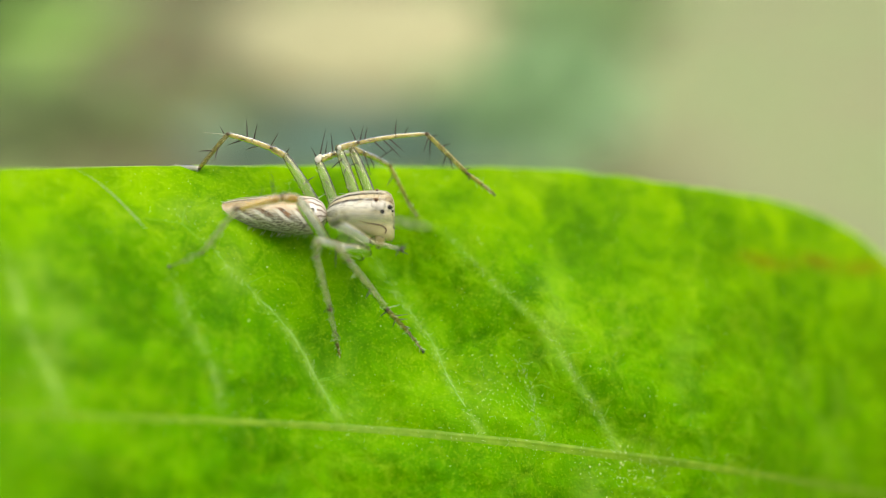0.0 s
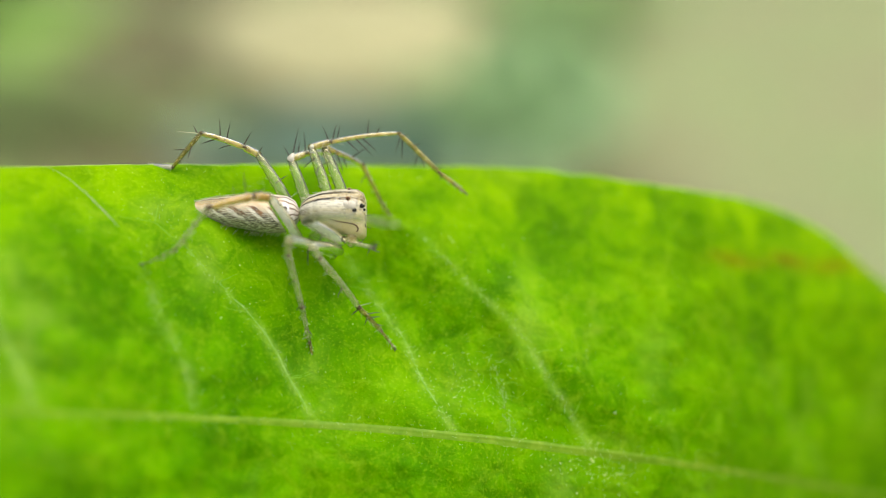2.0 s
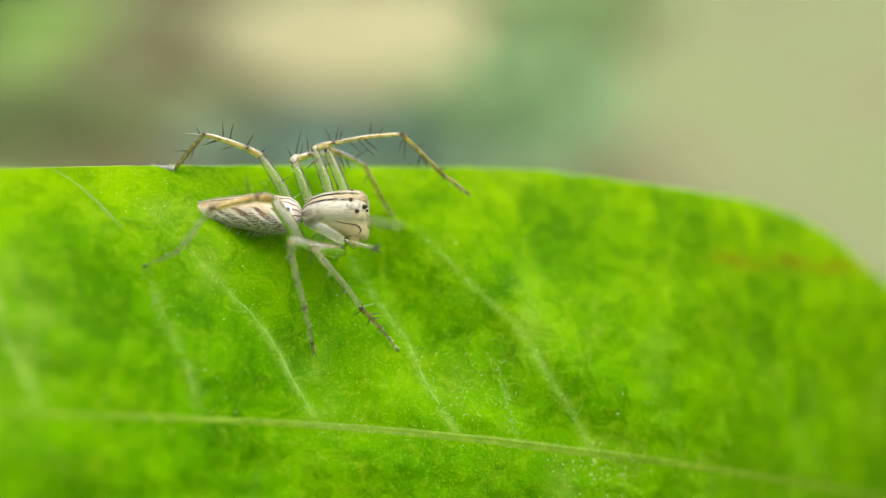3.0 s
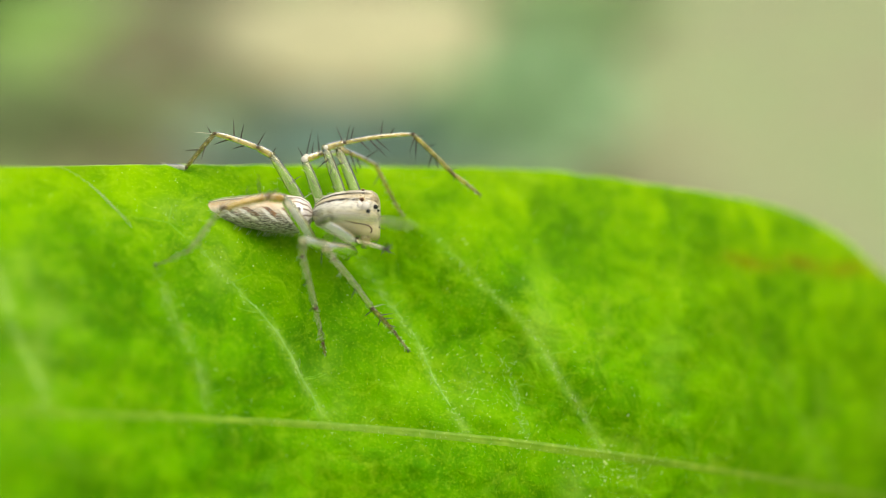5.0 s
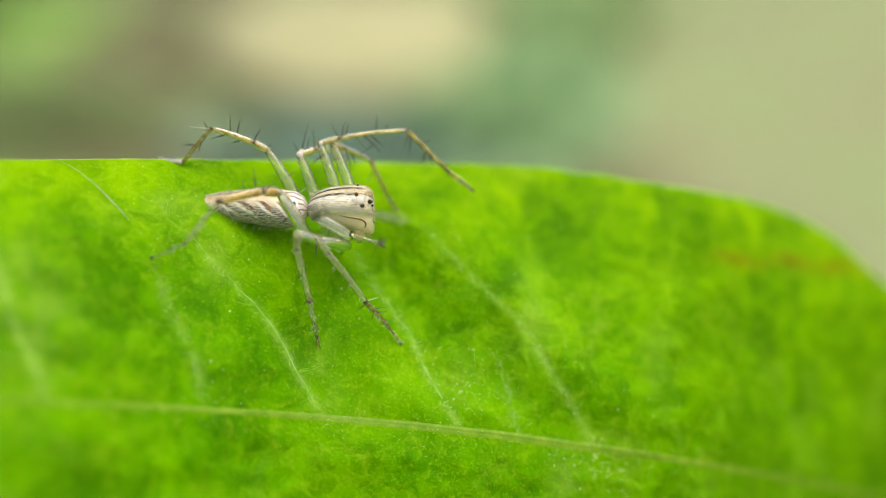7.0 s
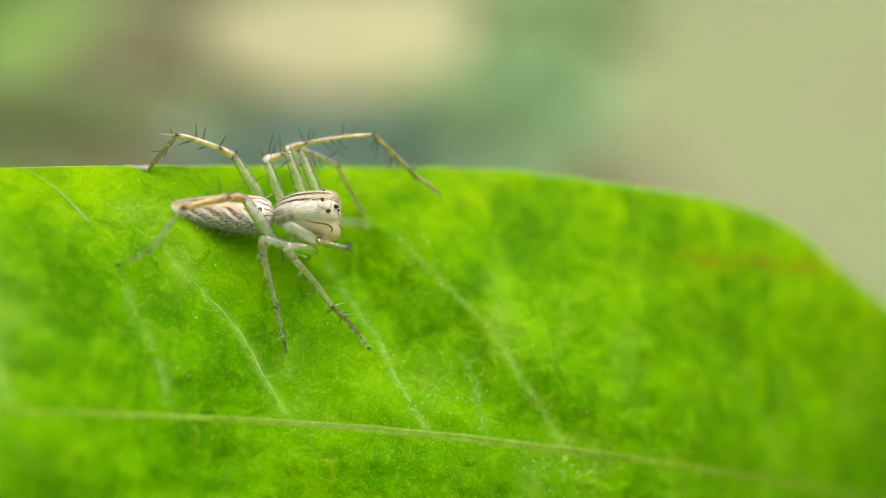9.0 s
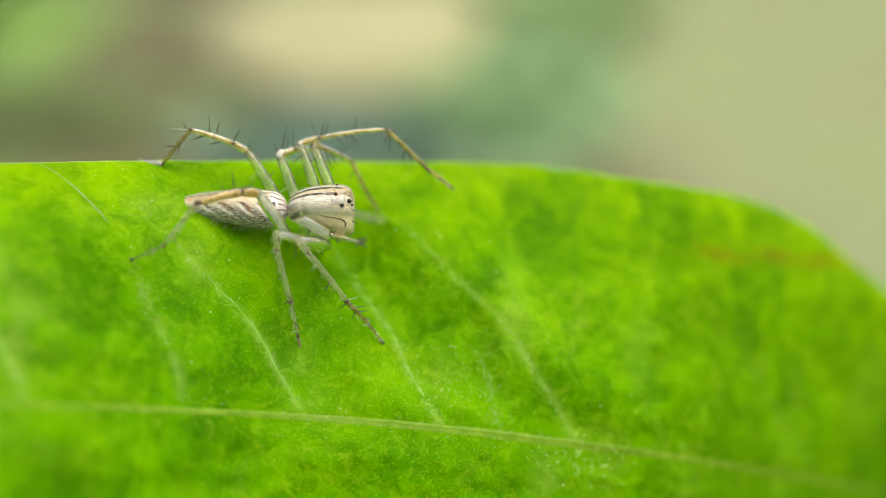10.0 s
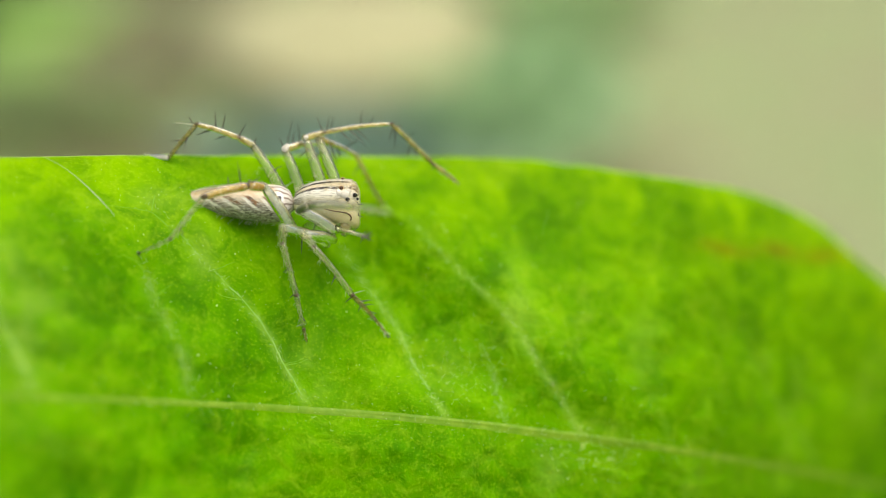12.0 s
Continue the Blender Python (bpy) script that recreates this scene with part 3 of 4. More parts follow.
    tube(bm, rim, [0.022 * (1 + 0.5 * noise.noise(Vector((k * 0.21, 2, 8)))) for k in range(260)], 8)
    part("leaf_rim", scaled(bm), EDGE_GLINT, leaf, "thin pale tube painting the highlight on the leaf edge")
    bm = bmesh.new()
    end = leaf_point(30, 0.0, 0.0) - LEAF_AT
    reach = [end + Vector((t * 16, t * 3, -5 * t - 6 * t * t)) for t in np.linspace(-0.05, 1, 14)]
    tube(bm, reach, [0.6 + 0.2 * t for t in np.linspace(0, 1, 14)], 12)
    part("leaf_stalk", scaled(bm), MIDRIB, leaf)
    return leaf, BASE @ ((LEAF_AT + reach[-1]) * MM)


leaf, stalk_end = build_leaf()


def build_leaf_surface():
    """Pale grains for dust and sparkle, short fuzz along the veins and a loose silk thread, all lying on the blade."""
    pick = random.Random(5)
    verts, faces = [], []

    def grain(p, r):
        k = len(verts)
        for d in ((1, 0, 0), (-1, 0, 0), (0, 1, 0), (0, -1, 0), (0, 0, 1), (0, 0, -1)):
            verts.append((p + Vector(d) * r * pick.uniform(0.6, 1.3)) * MM)
        for f in ((0, 2, 4), (2, 1, 4), (1, 3, 4), (3, 0, 4), (2, 0, 5), (1, 2, 5), (3, 1, 5), (0, 3, 5)):
            faces.append(tuple(k + i for i in f))

    spots = [(pick.uniform(-16, 19), pick.uniform(0.03, 0.96) ** 1.0) for _ in range(110)]
    for _ in range(12):
        cx, cv = pick.uniform(-13, 12), pick.uniform(0.0, 0.95)
        spots += [(cx + pick.gauss(0, 0.5), cv + pick.gauss(0, 0.04)) for _ in range(pick.randint(4, 14))]
    spots += [(pick.gauss(6.2, 2.6), pick.gauss(0.0, 0.035)) for _ in range(110)]
    spots += [(pick.gauss(2.3, 1.0), pick.gauss(0.17, 0.09)) for _ in range(240)]
    spots += [(pick.gauss(7.6, 1.1), pick.gauss(-0.08, 0.05)) for _ in range(150)]
    # fine pale grains added for the sparkle of the leaf's surface
    spots += [(pick.uniform(-16, 14), pick.uniform(-0.12, 0.97)) for _ in range(900)]
    for k, (x, v) in enumerate(spots):
        if v < 0.97:
            grain(leaf_point(x, v * float(half_width(x)), 0.02) - LEAF_AT, pick.choice((0.008, 0.010, 0.012, 0.016) if k > len(spots) - 900 else (0.006, 0.008, 0.010, 0.013, 0.017, 0.024)))
    # larger pale grains put in for bright glints below the midrib
    for _ in range(34):
        x = pick.gauss(7.9, 1.0)
        grain(leaf_point(x, pick.gauss(-0.75, 0.45), 0.03) - LEAF_AT, pick.uniform(0.024, 0.046))
    for _ in range(40):
        x = pick.uniform(-12, 9)
        grain(leaf_point(x, pick.uniform(0.1, 0.96) * float(half_width(x)), 0.03) - LEAF_AT, pick.uniform(0.020, 0.034))
    mesh = bpy.data.meshes.new("dust")
    mesh.from_pydata(verts, [], faces)
    mesh.materials.append(SPECKS)
    ob = new("dust", mesh)
    ob.matrix_world = leaf.matrix_world
    tagged(ob, "pale specks for dust and painted sparkle over the leaf", "dust", kind="stuff")
    bm = bmesh.new()
    for _ in range(900):
        if pick.random() < 0.75:
            vein = pick.choice(VEINS[2:8])
            h = pick.uniform(0.1, vein[3])
            x = float(vein_x(vein, h)) + pick.gauss(0, 0.12)
        else:
            x, h = pick.uniform(-14, 16), pick.gauss(0, 0.35)
        p = leaf_point(x, h, 0.0) - LEAF_AT
        q = leaf_point(x + pick.gauss(0, 0.07), h + pick.gauss(0, 0.07), pick.uniform(0.02, 0.08)) - LEAF_AT
        tube(bm, [p, p.lerp(q, 0.5) + Vector((0, -0.03, 0.01)), q], [0.006, 0.005, 0.002], 3)
    ob = part("leaf_fuzz", scaled(bm), FUZZ, None)
    ob.matrix_world = leaf.matrix_world
    tagged(ob, "fine whitish fuzz along the leaf veins", "leaf fuzz", kind="stuff")
    thread = new("silk_thread")
    thread.matrix_world = leaf.matrix_world
    tagged(thread, "loose white silk thread lying on the green leaf", "silk thread")
    bm = bmesh.new()
    line = []
    for t in np.linspace(0, 1, 16):
        x, z = -13.44 + 2.42 * t + 0.26 * t * t, 2.80 - 1.05 * t - 1.06 * t * t
        line.append(leaf_point(x, z - float(midrib_height(x)), 0.05) - LEAF_AT)
    tube(bm, line, [0.004 + 0.010 * math.sin(math.pi * (k / 15) ** 2.2) for k in range(16)], 6)
    part("strand", scaled(bm), PALE_HAIR, thread)


build_leaf_surface()


def build_stem():
    """The plant's stem, on which the leaf stalk sits."""
    stem = new("plant_stem")
    stem.matrix_world = Matrix.Translation((stalk_end.x, stalk_end.y, 0))
    tagged(stem, "slender brown green stem of the plant, rooted in soil", "plant stem")
    bm = bmesh.new()
    top = stalk_end.z + 0.03
    tube(bm, [(0.006 + 0.006 * math.sin(t * 5), 0.004 * math.cos(t * 4), t * top - 0.01) for t in np.linspace(0, 1, 24)], [0.0055 - 0.003 * t for t in np.linspace(0, 1, 24)], 12)
    part("stem", bm, plain("stem_bark", (0.10, 0.075, 0.04), (0.17, 0.15, 0.07), 300, 0.8, 0.6, 0.0006), stem)


build_stem()


# ---- the spider ----
SPIDER_AT = Vector((-5.2, 47.8, 1.2))
# joints in mm from the body's middle, placed to fit the camera's view: hip, knee, end of patella, tibia, metatarsus,
# tarsus; then bristles: piece, place along it, way x and z
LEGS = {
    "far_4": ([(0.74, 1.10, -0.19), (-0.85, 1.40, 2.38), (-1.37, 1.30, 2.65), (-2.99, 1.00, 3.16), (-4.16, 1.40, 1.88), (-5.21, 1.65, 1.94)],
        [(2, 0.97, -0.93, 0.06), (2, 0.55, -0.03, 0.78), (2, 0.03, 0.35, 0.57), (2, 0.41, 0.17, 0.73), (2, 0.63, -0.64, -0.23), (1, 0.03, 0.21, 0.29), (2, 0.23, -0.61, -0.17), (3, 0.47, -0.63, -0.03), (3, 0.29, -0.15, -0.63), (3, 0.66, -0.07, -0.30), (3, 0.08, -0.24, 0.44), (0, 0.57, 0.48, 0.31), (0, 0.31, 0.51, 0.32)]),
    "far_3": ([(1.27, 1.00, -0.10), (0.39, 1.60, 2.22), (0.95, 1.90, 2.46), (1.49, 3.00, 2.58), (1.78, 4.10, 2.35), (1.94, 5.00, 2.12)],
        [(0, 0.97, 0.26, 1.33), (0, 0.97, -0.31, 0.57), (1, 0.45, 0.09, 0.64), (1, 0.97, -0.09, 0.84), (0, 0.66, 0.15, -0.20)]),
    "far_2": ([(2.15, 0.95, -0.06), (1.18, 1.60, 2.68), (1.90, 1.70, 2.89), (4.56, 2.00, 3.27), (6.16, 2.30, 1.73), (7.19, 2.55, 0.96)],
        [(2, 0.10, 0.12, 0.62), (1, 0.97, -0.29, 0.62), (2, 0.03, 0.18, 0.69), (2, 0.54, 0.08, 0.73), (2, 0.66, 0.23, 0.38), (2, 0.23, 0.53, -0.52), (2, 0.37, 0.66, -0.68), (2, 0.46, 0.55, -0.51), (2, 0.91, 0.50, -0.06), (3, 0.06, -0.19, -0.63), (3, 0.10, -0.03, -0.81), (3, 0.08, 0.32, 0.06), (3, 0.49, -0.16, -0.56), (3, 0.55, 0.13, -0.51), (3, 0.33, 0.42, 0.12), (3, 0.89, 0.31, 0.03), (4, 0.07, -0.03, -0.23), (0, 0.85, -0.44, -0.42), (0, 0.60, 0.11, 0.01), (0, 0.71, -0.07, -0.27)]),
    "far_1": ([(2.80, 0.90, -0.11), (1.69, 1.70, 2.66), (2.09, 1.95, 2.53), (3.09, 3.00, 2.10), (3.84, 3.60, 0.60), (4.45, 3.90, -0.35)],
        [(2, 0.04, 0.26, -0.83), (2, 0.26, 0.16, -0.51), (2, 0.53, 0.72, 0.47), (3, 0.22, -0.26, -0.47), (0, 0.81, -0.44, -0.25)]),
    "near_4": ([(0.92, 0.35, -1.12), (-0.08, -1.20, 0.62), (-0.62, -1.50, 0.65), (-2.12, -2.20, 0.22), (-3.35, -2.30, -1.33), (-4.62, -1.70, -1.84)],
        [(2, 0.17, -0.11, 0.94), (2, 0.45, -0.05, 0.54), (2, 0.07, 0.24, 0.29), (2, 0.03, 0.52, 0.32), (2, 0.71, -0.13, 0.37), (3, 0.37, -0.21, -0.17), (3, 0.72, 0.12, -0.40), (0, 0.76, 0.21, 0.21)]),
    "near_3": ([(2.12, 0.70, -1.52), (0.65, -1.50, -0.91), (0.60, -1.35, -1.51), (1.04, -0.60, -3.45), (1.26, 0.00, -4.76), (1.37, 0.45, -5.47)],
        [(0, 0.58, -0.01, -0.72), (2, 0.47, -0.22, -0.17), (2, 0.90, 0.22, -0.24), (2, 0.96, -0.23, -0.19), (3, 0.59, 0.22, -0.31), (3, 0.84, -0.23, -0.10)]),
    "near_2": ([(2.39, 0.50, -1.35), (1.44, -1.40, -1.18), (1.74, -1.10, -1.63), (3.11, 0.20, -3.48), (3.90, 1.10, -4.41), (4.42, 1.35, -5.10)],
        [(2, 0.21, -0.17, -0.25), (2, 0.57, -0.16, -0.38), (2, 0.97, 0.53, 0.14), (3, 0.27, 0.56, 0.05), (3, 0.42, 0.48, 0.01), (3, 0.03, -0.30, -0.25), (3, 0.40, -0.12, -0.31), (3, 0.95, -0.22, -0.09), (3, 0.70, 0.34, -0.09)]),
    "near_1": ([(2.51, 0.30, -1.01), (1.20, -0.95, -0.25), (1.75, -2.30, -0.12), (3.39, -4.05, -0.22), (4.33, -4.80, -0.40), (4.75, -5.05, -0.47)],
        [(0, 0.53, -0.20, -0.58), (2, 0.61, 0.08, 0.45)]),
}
WIDTHS = {"far": (0.215, 0.18, 0.145, 0.14, 0.125, 0.105, 0.095, 0.08, 0.072, 0.048), "near": (0.235, 0.205, 0.16, 0.155, 0.150, 0.125, 0.108, 0.085, 0.070, 0.040)}


def spine_mesh():
    bm = bmesh.new()
    tube(bm, [(0, 0, 0), (0.02, 0, 0.35), (0.03, 0, 0.7), (0.02, 0, 1.0)], [0.050, 0.040, 0.026, 0.008], 5)
    mesh = bpy.data.meshes.new("spine")
    bm.to_mesh(mesh)
    bm.free()
    return mesh


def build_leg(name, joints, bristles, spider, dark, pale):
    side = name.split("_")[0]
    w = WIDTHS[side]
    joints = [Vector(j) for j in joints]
    pieces = []
    names = ("femur", "patella", "tibia", "metatarsus", "tarsus")
    if name == "far_4":
        w = (*w[:8], 0.12, 0.105)
    if name == "far_2":
        w = (*w[:4], 0.105, 0.082, 0.098, 0.098, 0.096, 0.07)
    if name == "near_4":
        w = (*w[:2], 0.175, 0.17, 0.168, 0.135, *w[6:])
    for i, kind in enumerate(names):
        a, b = joints[i], joints[i + 1]
        steps = 9
        sag = Vector((0, 0, 1)) * (0.05 if kind in ("tibia", "femur") else 0.02) * (b - a).length
        points, radii = [], []
        for k in range(steps + 1):
            t = k / steps
            points.append(a.lerp(b, t) + sag * math.sin(math.pi * t) * 0.5)
            r = w[2 * i] * (1 - t) + w[2 * i + 1] * t
            if kind == "femur":
                r *= 0.86 + 0.20 * math.sin(math.pi * min(1, t * 1.05))
            elif kind == "patella":
                r *= 1.0 + 0.06 * math.sin(math.pi * t)
            ends = min(t, 1 - t)
            radii.append(r * (0.80 if ends == 0 else 1.0))
        bm = bmesh.new()
        # dark stripe on femurs; near shins get painted lines for refracted glassy edges
        tube(bm, points, radii, 14, 1.0, ((8,) if side == "far" else (12,)) if kind == "femur" else ((5, 12) if side == "near" and kind in ("tibia", "metatarsus") else (3,)))
        material = {"femur": FEMUR, "patella": SHIN, "tibia": SHIN}.get(kind, FOOT)
        if side == "near" and kind in ("patella", "tibia"):
            material = AMBER if name == "near_4" else CLEAR
        if side == "near" and kind == "femur":
            material = NEAR_FEMUR
        if (name == "near_3" and kind == "metatarsus") or (name == "near_4" and kind in ("metatarsus", "tarsus")):
            material = CLEAR
        if name == "far_4" and kind == "tarsus":
            material = PALE_FOOT
        if name == "near_1" and kind != "femur":
            material = VEILED
        pieces.append(part(kind, scaled(bm), material, spider))
        if kind in ("femur", "metatarsus"):
            bm = bmesh.new()
            ball(bm, b, w[2 * i + 1] * 0.84, detail=2)
            part("knee_joint" if kind == "femur" else "ankle_joint", scaled(bm), CLEAR if kind == "femur" else FOOT, pieces[-1])
    for seg, place, dx, dz in bristles:
        base = joints[seg].lerp(joints[seg + 1], place)
        way = Vector((dx, random.uniform(-0.25, 0.25) * abs(dx + dz), dz))
        light = random.random() < 0.18
        wide = 0.36 if light else 0.66
        bristle = new("spine", pale if light else dark)
        bristle.parent = pieces[seg]
        bristle.matrix_local = Matrix.Translation(base * MM) @ way.to_track_quat("Z", "X").to_matrix().to_4x4() @ Matrix.Diagonal((MM * wide, MM * wide, way.length * MM, 1))
    # dark spots on the joints and a forked claw at the tip
    for i, size in ((1, 0.068), (2, 0.072), (3, 0.055)):
        bm = bmesh.new()
        if name == "near_4" and i == 2:
            size = 0.12
        ball(bm, joints[i + 1] + Vector((0.02, -w[2 * i + 1] * 0.72, 0.01)), size, (1.3, 0.6, 0.9), 2)
        part("joint_spot", scaled(bm), JOINT_BROWN, pieces[i], "dark brown joint spot")
    toe = (joints[5] - joints[4]).normalized()
    for turn in (-0.5, 0.5):
        bm = bmesh.new()
        bend = Matrix.Rotation(turn, 3, "Y") @ toe
        tube(bm, [joints[5] - toe * 0.03, joints[5] + bend * 0.07, joints[5] + bend * 0.12 + Vector((0, 0.02, -0.03))], [0.032, 0.022, 0.006], 6)
        part("claw", scaled(bm), SPINE, pieces[4], "dark claw")
    # fine short hairs along the leg
    for i in range(5):
        bm = bmesh.new()
        a, b = joints[i], joints[i + 1]
        for _ in range(22):
            t = random.random()
            r = w[2 * i] * (1 - t) + w[2 * i + 1] * t
            out = Vector((random.gauss(0, 1), random.gauss(0, 1), random.gauss(0, 1)))
            out -= out.project(b - a)
            out.normalize()
            p = a.lerp(b, t) + out * r * 0.85
            tip = p + (out * 0.7 + (b - a).normalized() * 0.7) * random.uniform(0.10, 0.2)
            tube(bm, [p, tip], [0.008, 0.002], 3)
        tagged(part("leg_hair", scaled(bm), PALE_HAIR, pieces[i], "fine pale hairs along the leg"), kind="stuff")
    return pieces


# the carapace from the waist to the face: place along it, half width, height above and below, lift
HEAD_BACK, HEAD_FACE = Vector((0.80, 0.95, 0.11)), Vector((3.36, 0.75, 0.06))
HEAD = [(0.0, 0.30, 0.20, 0.22, 0.0), (0.05, 0.58, 0.46, 0.42, 0.0), (0.16, 0.86, 0.66, 0.56, 0.02), (0.34, 1.0, 0.80, 0.70, 0.05), (0.56, 1.0, 0.86, 0.78, 0.07),
        (0.76, 0.90, 0.88, 0.98, 0.08), (0.88, 0.80, 0.86, 1.05, 0.08), (0.96, 0.68, 0.74, 1.02, 0.06), (1.0, 0.50, 0.50, 0.86, 0.02)]


def on_cheek(x, z, proud=0.0):
    """The point of the carapace's near side at x and z."""
    t = max(0.0, min(1.0, (x - HEAD_BACK.x) / (HEAD_FACE.x - HEAD_BACK.x)))
    half, above, below, dz = (float(np.interp(t, [h[0] for h in HEAD], [h[k] for h in HEAD])) for k in (1, 2, 3, 4))
    p = HEAD_BACK.lerp(HEAD_FACE, t)
    up = z - p.z - dz
    c = min(0.98, abs(up) / (above if up > 0 else below)) ** 1.25
    return Vector((x, p.y - half * math.sqrt(1 - c * c) ** 0.8 - proud, z))


def build_spider():
    spider = new("spider")
    spider.matrix_world = BASE @ Matrix.Translation(SPIDER_AT * MM)
    tagged(spider, "small striped lynx spider with spiny amber legs standing on leaf", "spider")
    # abdomen from the tail to the waist: x, middle z, half width, above, below, y
    tail, waist = Vector((-3.42, 1.15, 0.18)), Vector((0.78, 0.95, 0.17))
    rows = []
    for t, half, above, below, dz in ((0.0, 0.24, 0.25, 0.25, 0.02), (0.05, 0.36, 0.36, 0.36, 0.04), (0.18, 0.50, 0.45, 0.47, 0.06), (0.36, 0.64, 0.53, 0.64, 0.06), (0.58, 0.76, 0.60, 0.80, 0.05),
                                      (0.76, 0.78, 0.64, 0.86, 0.02), (0.89, 0.70, 0.60, 0.78, 0.0), (0.965, 0.46, 0.46, 0.55, -0.05), (1.0, 0.16, 0.18, 0.22, -0.08)):
        p = tail.lerp(waist, t)
        rows.append((p.x, p.z + dz, half, above, below, p.y))
    part("abdomen", scaled(loft(rows, 44, 70, 2.1)), ABDOMEN, spider, "tapered abdomen with brown, cream and white stripes")
    bm = bmesh.new()
    for k in range(3):
        tube(bm, [tail + Vector((0.10, -0.12 + 0.12 * k, 0.03 * k)), tail + Vector((-0.10, -0.14 + 0.14 * k, 0.02)), tail + Vector((-0.24, -0.14 + 0.14 * k, 0.08 * (k - 1) + 0.03))], [0.13, 0.11, 0.06], 10)
    part("spinneret", scaled(bm), PALE_FOOT, spider, "pale spinnerets at the tail end")
    bm = bmesh.new()
    tube(bm, [waist + Vector((-0.12, 0, -0.05)), waist + Vector((0.12, 0, -0.08))], [0.17, 0.17], 12)
    part("waist", scaled(bm), CARAPACE, spider)
    rows = []
    for t, half, above, below, dz in HEAD:
        p = HEAD_BACK.lerp(HEAD_FACE, t)
        rows.append((p.x, p.z + dz, half, above, below, p.y))
    part("carapace", scaled(loft(rows, 44, 70, 2.5)), CARAPACE, spider, "high cream carapace with dark grey stripes")
    # chest plate under the carapace, hips, jaws
    bm = bmesh.new()
    ball(bm, Vector((1.86, 1.40, -0.85)), 0.62, (1.25, 0.8, 0.55), 3)
    part("sternum", scaled(bm), FEMUR, spider)
    for dy in (-0.30, 0.36):
        jaw = Vector((2.84, 0.72, -0.64)) + Vector((0, dy, 0))
        bm = bmesh.new()
        tube(bm, [jaw + Vector((-0.16, 0, 0.45)), jaw + Vector((-0.06, 0, 0.2)), jaw + Vector((0.0, 0, -0.05)), jaw + Vector((-0.02, 0, -0.30)), jaw + Vector((-0.10, 0.04, -0.55))], [0.24, 0.27, 0.27, 0.21, 0.09], 18)
        for v in bm.verts:
            v.co.y = jaw.y + (v.co.y - jaw.y) * 0.7
        part("jaw", scaled(bm), JAW, spider, "honey coloured jaw")
    # brown line that hooks down over the cheek
    bm = bmesh.new()
    hook = [on_cheek(x, z) for x, z in ((2.05, -0.16), (2.24, -0.21), (2.44, -0.25), (2.68, -0.28), (2.90, -0.32), (3.02, -0.39), (3.08, -0.48), (3.07, -0.56), (3.02, -0.62))]
    tube(bm, hook, [0.012, 0.020, 0.024, 0.026, 0.028, 0.030, 0.030, 0.026, 0.014], 8)
    part("cheek_line", scaled(bm), BROWN_LINE, spider, "thin brown line over the cheek")
    # pale hairs below the belly
    bm = bmesh.new()
    for _ in range(130):
        t = random.uniform(0.12, 0.9)
        p = tail.lerp(waist, t)
        low = 0.20 + 0.72 * math.sin(math.pi * min(1, t * 0.72)) ** 0.8
        a = random.uniform(-1.2, 1.2)
        base = Vector((p.x, p.y + low * 0.8 * math.sin(a), p.z - low * 0.9 * math.cos(a)))
        tube(bm, [base, base + Vector((-0.12, 0.10 * math.sin(a), -random.uniform(0.08, 0.24)))], [0.012, 0.003], 3)
    tagged(part("belly_hair", scaled(bm), PALE_HAIR, spider, "short pale hairs under the abdomen"), kind="stuff")
    # short flat-lying scale hairs over abdomen and carapace
    back_end, face_end = Vector((0.80, 0.95, 0.11)), Vector((3.36, 0.75, 0.06))
    for host, a, b, count, tall, wide_ in (("abdomen_hair", tail, waist, 420, 0.62, 0.72), ("carapace_hair", back_end, face_end, 330, 0.80, 0.92)):
        bm = bmesh.new()
        for _ in range(count):
            t = random.uniform(0.08, 0.92)
            p = a.lerp(b, t)
            swell = math.sin(math.pi * min(0.97, 0.12 + t * 0.72)) ** 0.7 if host == "abdomen_hair" else min(1.0, 0.62 + 1.3 * t, 1.75 - t * 0.8)
            ang = random.uniform(-1.5, 0.7)
            base = Vector((p.x, p.y - math.cos(ang) * wide_ * swell, p.z + 0.03 + math.sin(-ang) * tall * swell))
            tip = base + Vector((-random.uniform(0.10, 0.2), -math.cos(ang) * 0.05, math.sin(-ang) * 0.05 - 0.03))
            tube(bm, [base, tip], [0.008, 0.003], 3)
        tagged(part(host, scaled(bm), PALE_HAIR, spider, "short pale scale hairs"), kind="stuff")
    # white scale tufts on the cheek, behind the eyes and on one knee
    for centre, size in (((0.40, 1.46, 2.25), 0.12), ((0.47, 1.50, 2.36), 0.09), ((1.22, 1.48, 2.70), 0.08), (on_cheek(2.84, 0.38), 0.16), (on_cheek(2.97, 0.50), 0.10), (on_cheek(2.62, 0.42), 0.10)):
        bm = bmesh.new()
        ball(bm, centre, size, (1.1, 0.5, 1.0), 3)
        for v in bm.verts:
            v.co += Vector((0.02, 0.01, 0.02)) * noise.noise(v.co * 14)
        part("scale_tuft", scaled(bm), WHITE_TUFT, spider, "patch of white scales")
    return spider


spider = build_spider()
DARK_SPINE, LIGHT_SPINE = spine_mesh(), spine_mesh()
DARK_SPINE.materials.append(SPINE)
LIGHT_SPINE.materials.append(PALE_HAIR)
leg_pieces = {}
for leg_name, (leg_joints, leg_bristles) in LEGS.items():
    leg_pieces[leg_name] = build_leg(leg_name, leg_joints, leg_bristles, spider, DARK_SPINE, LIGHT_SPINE)


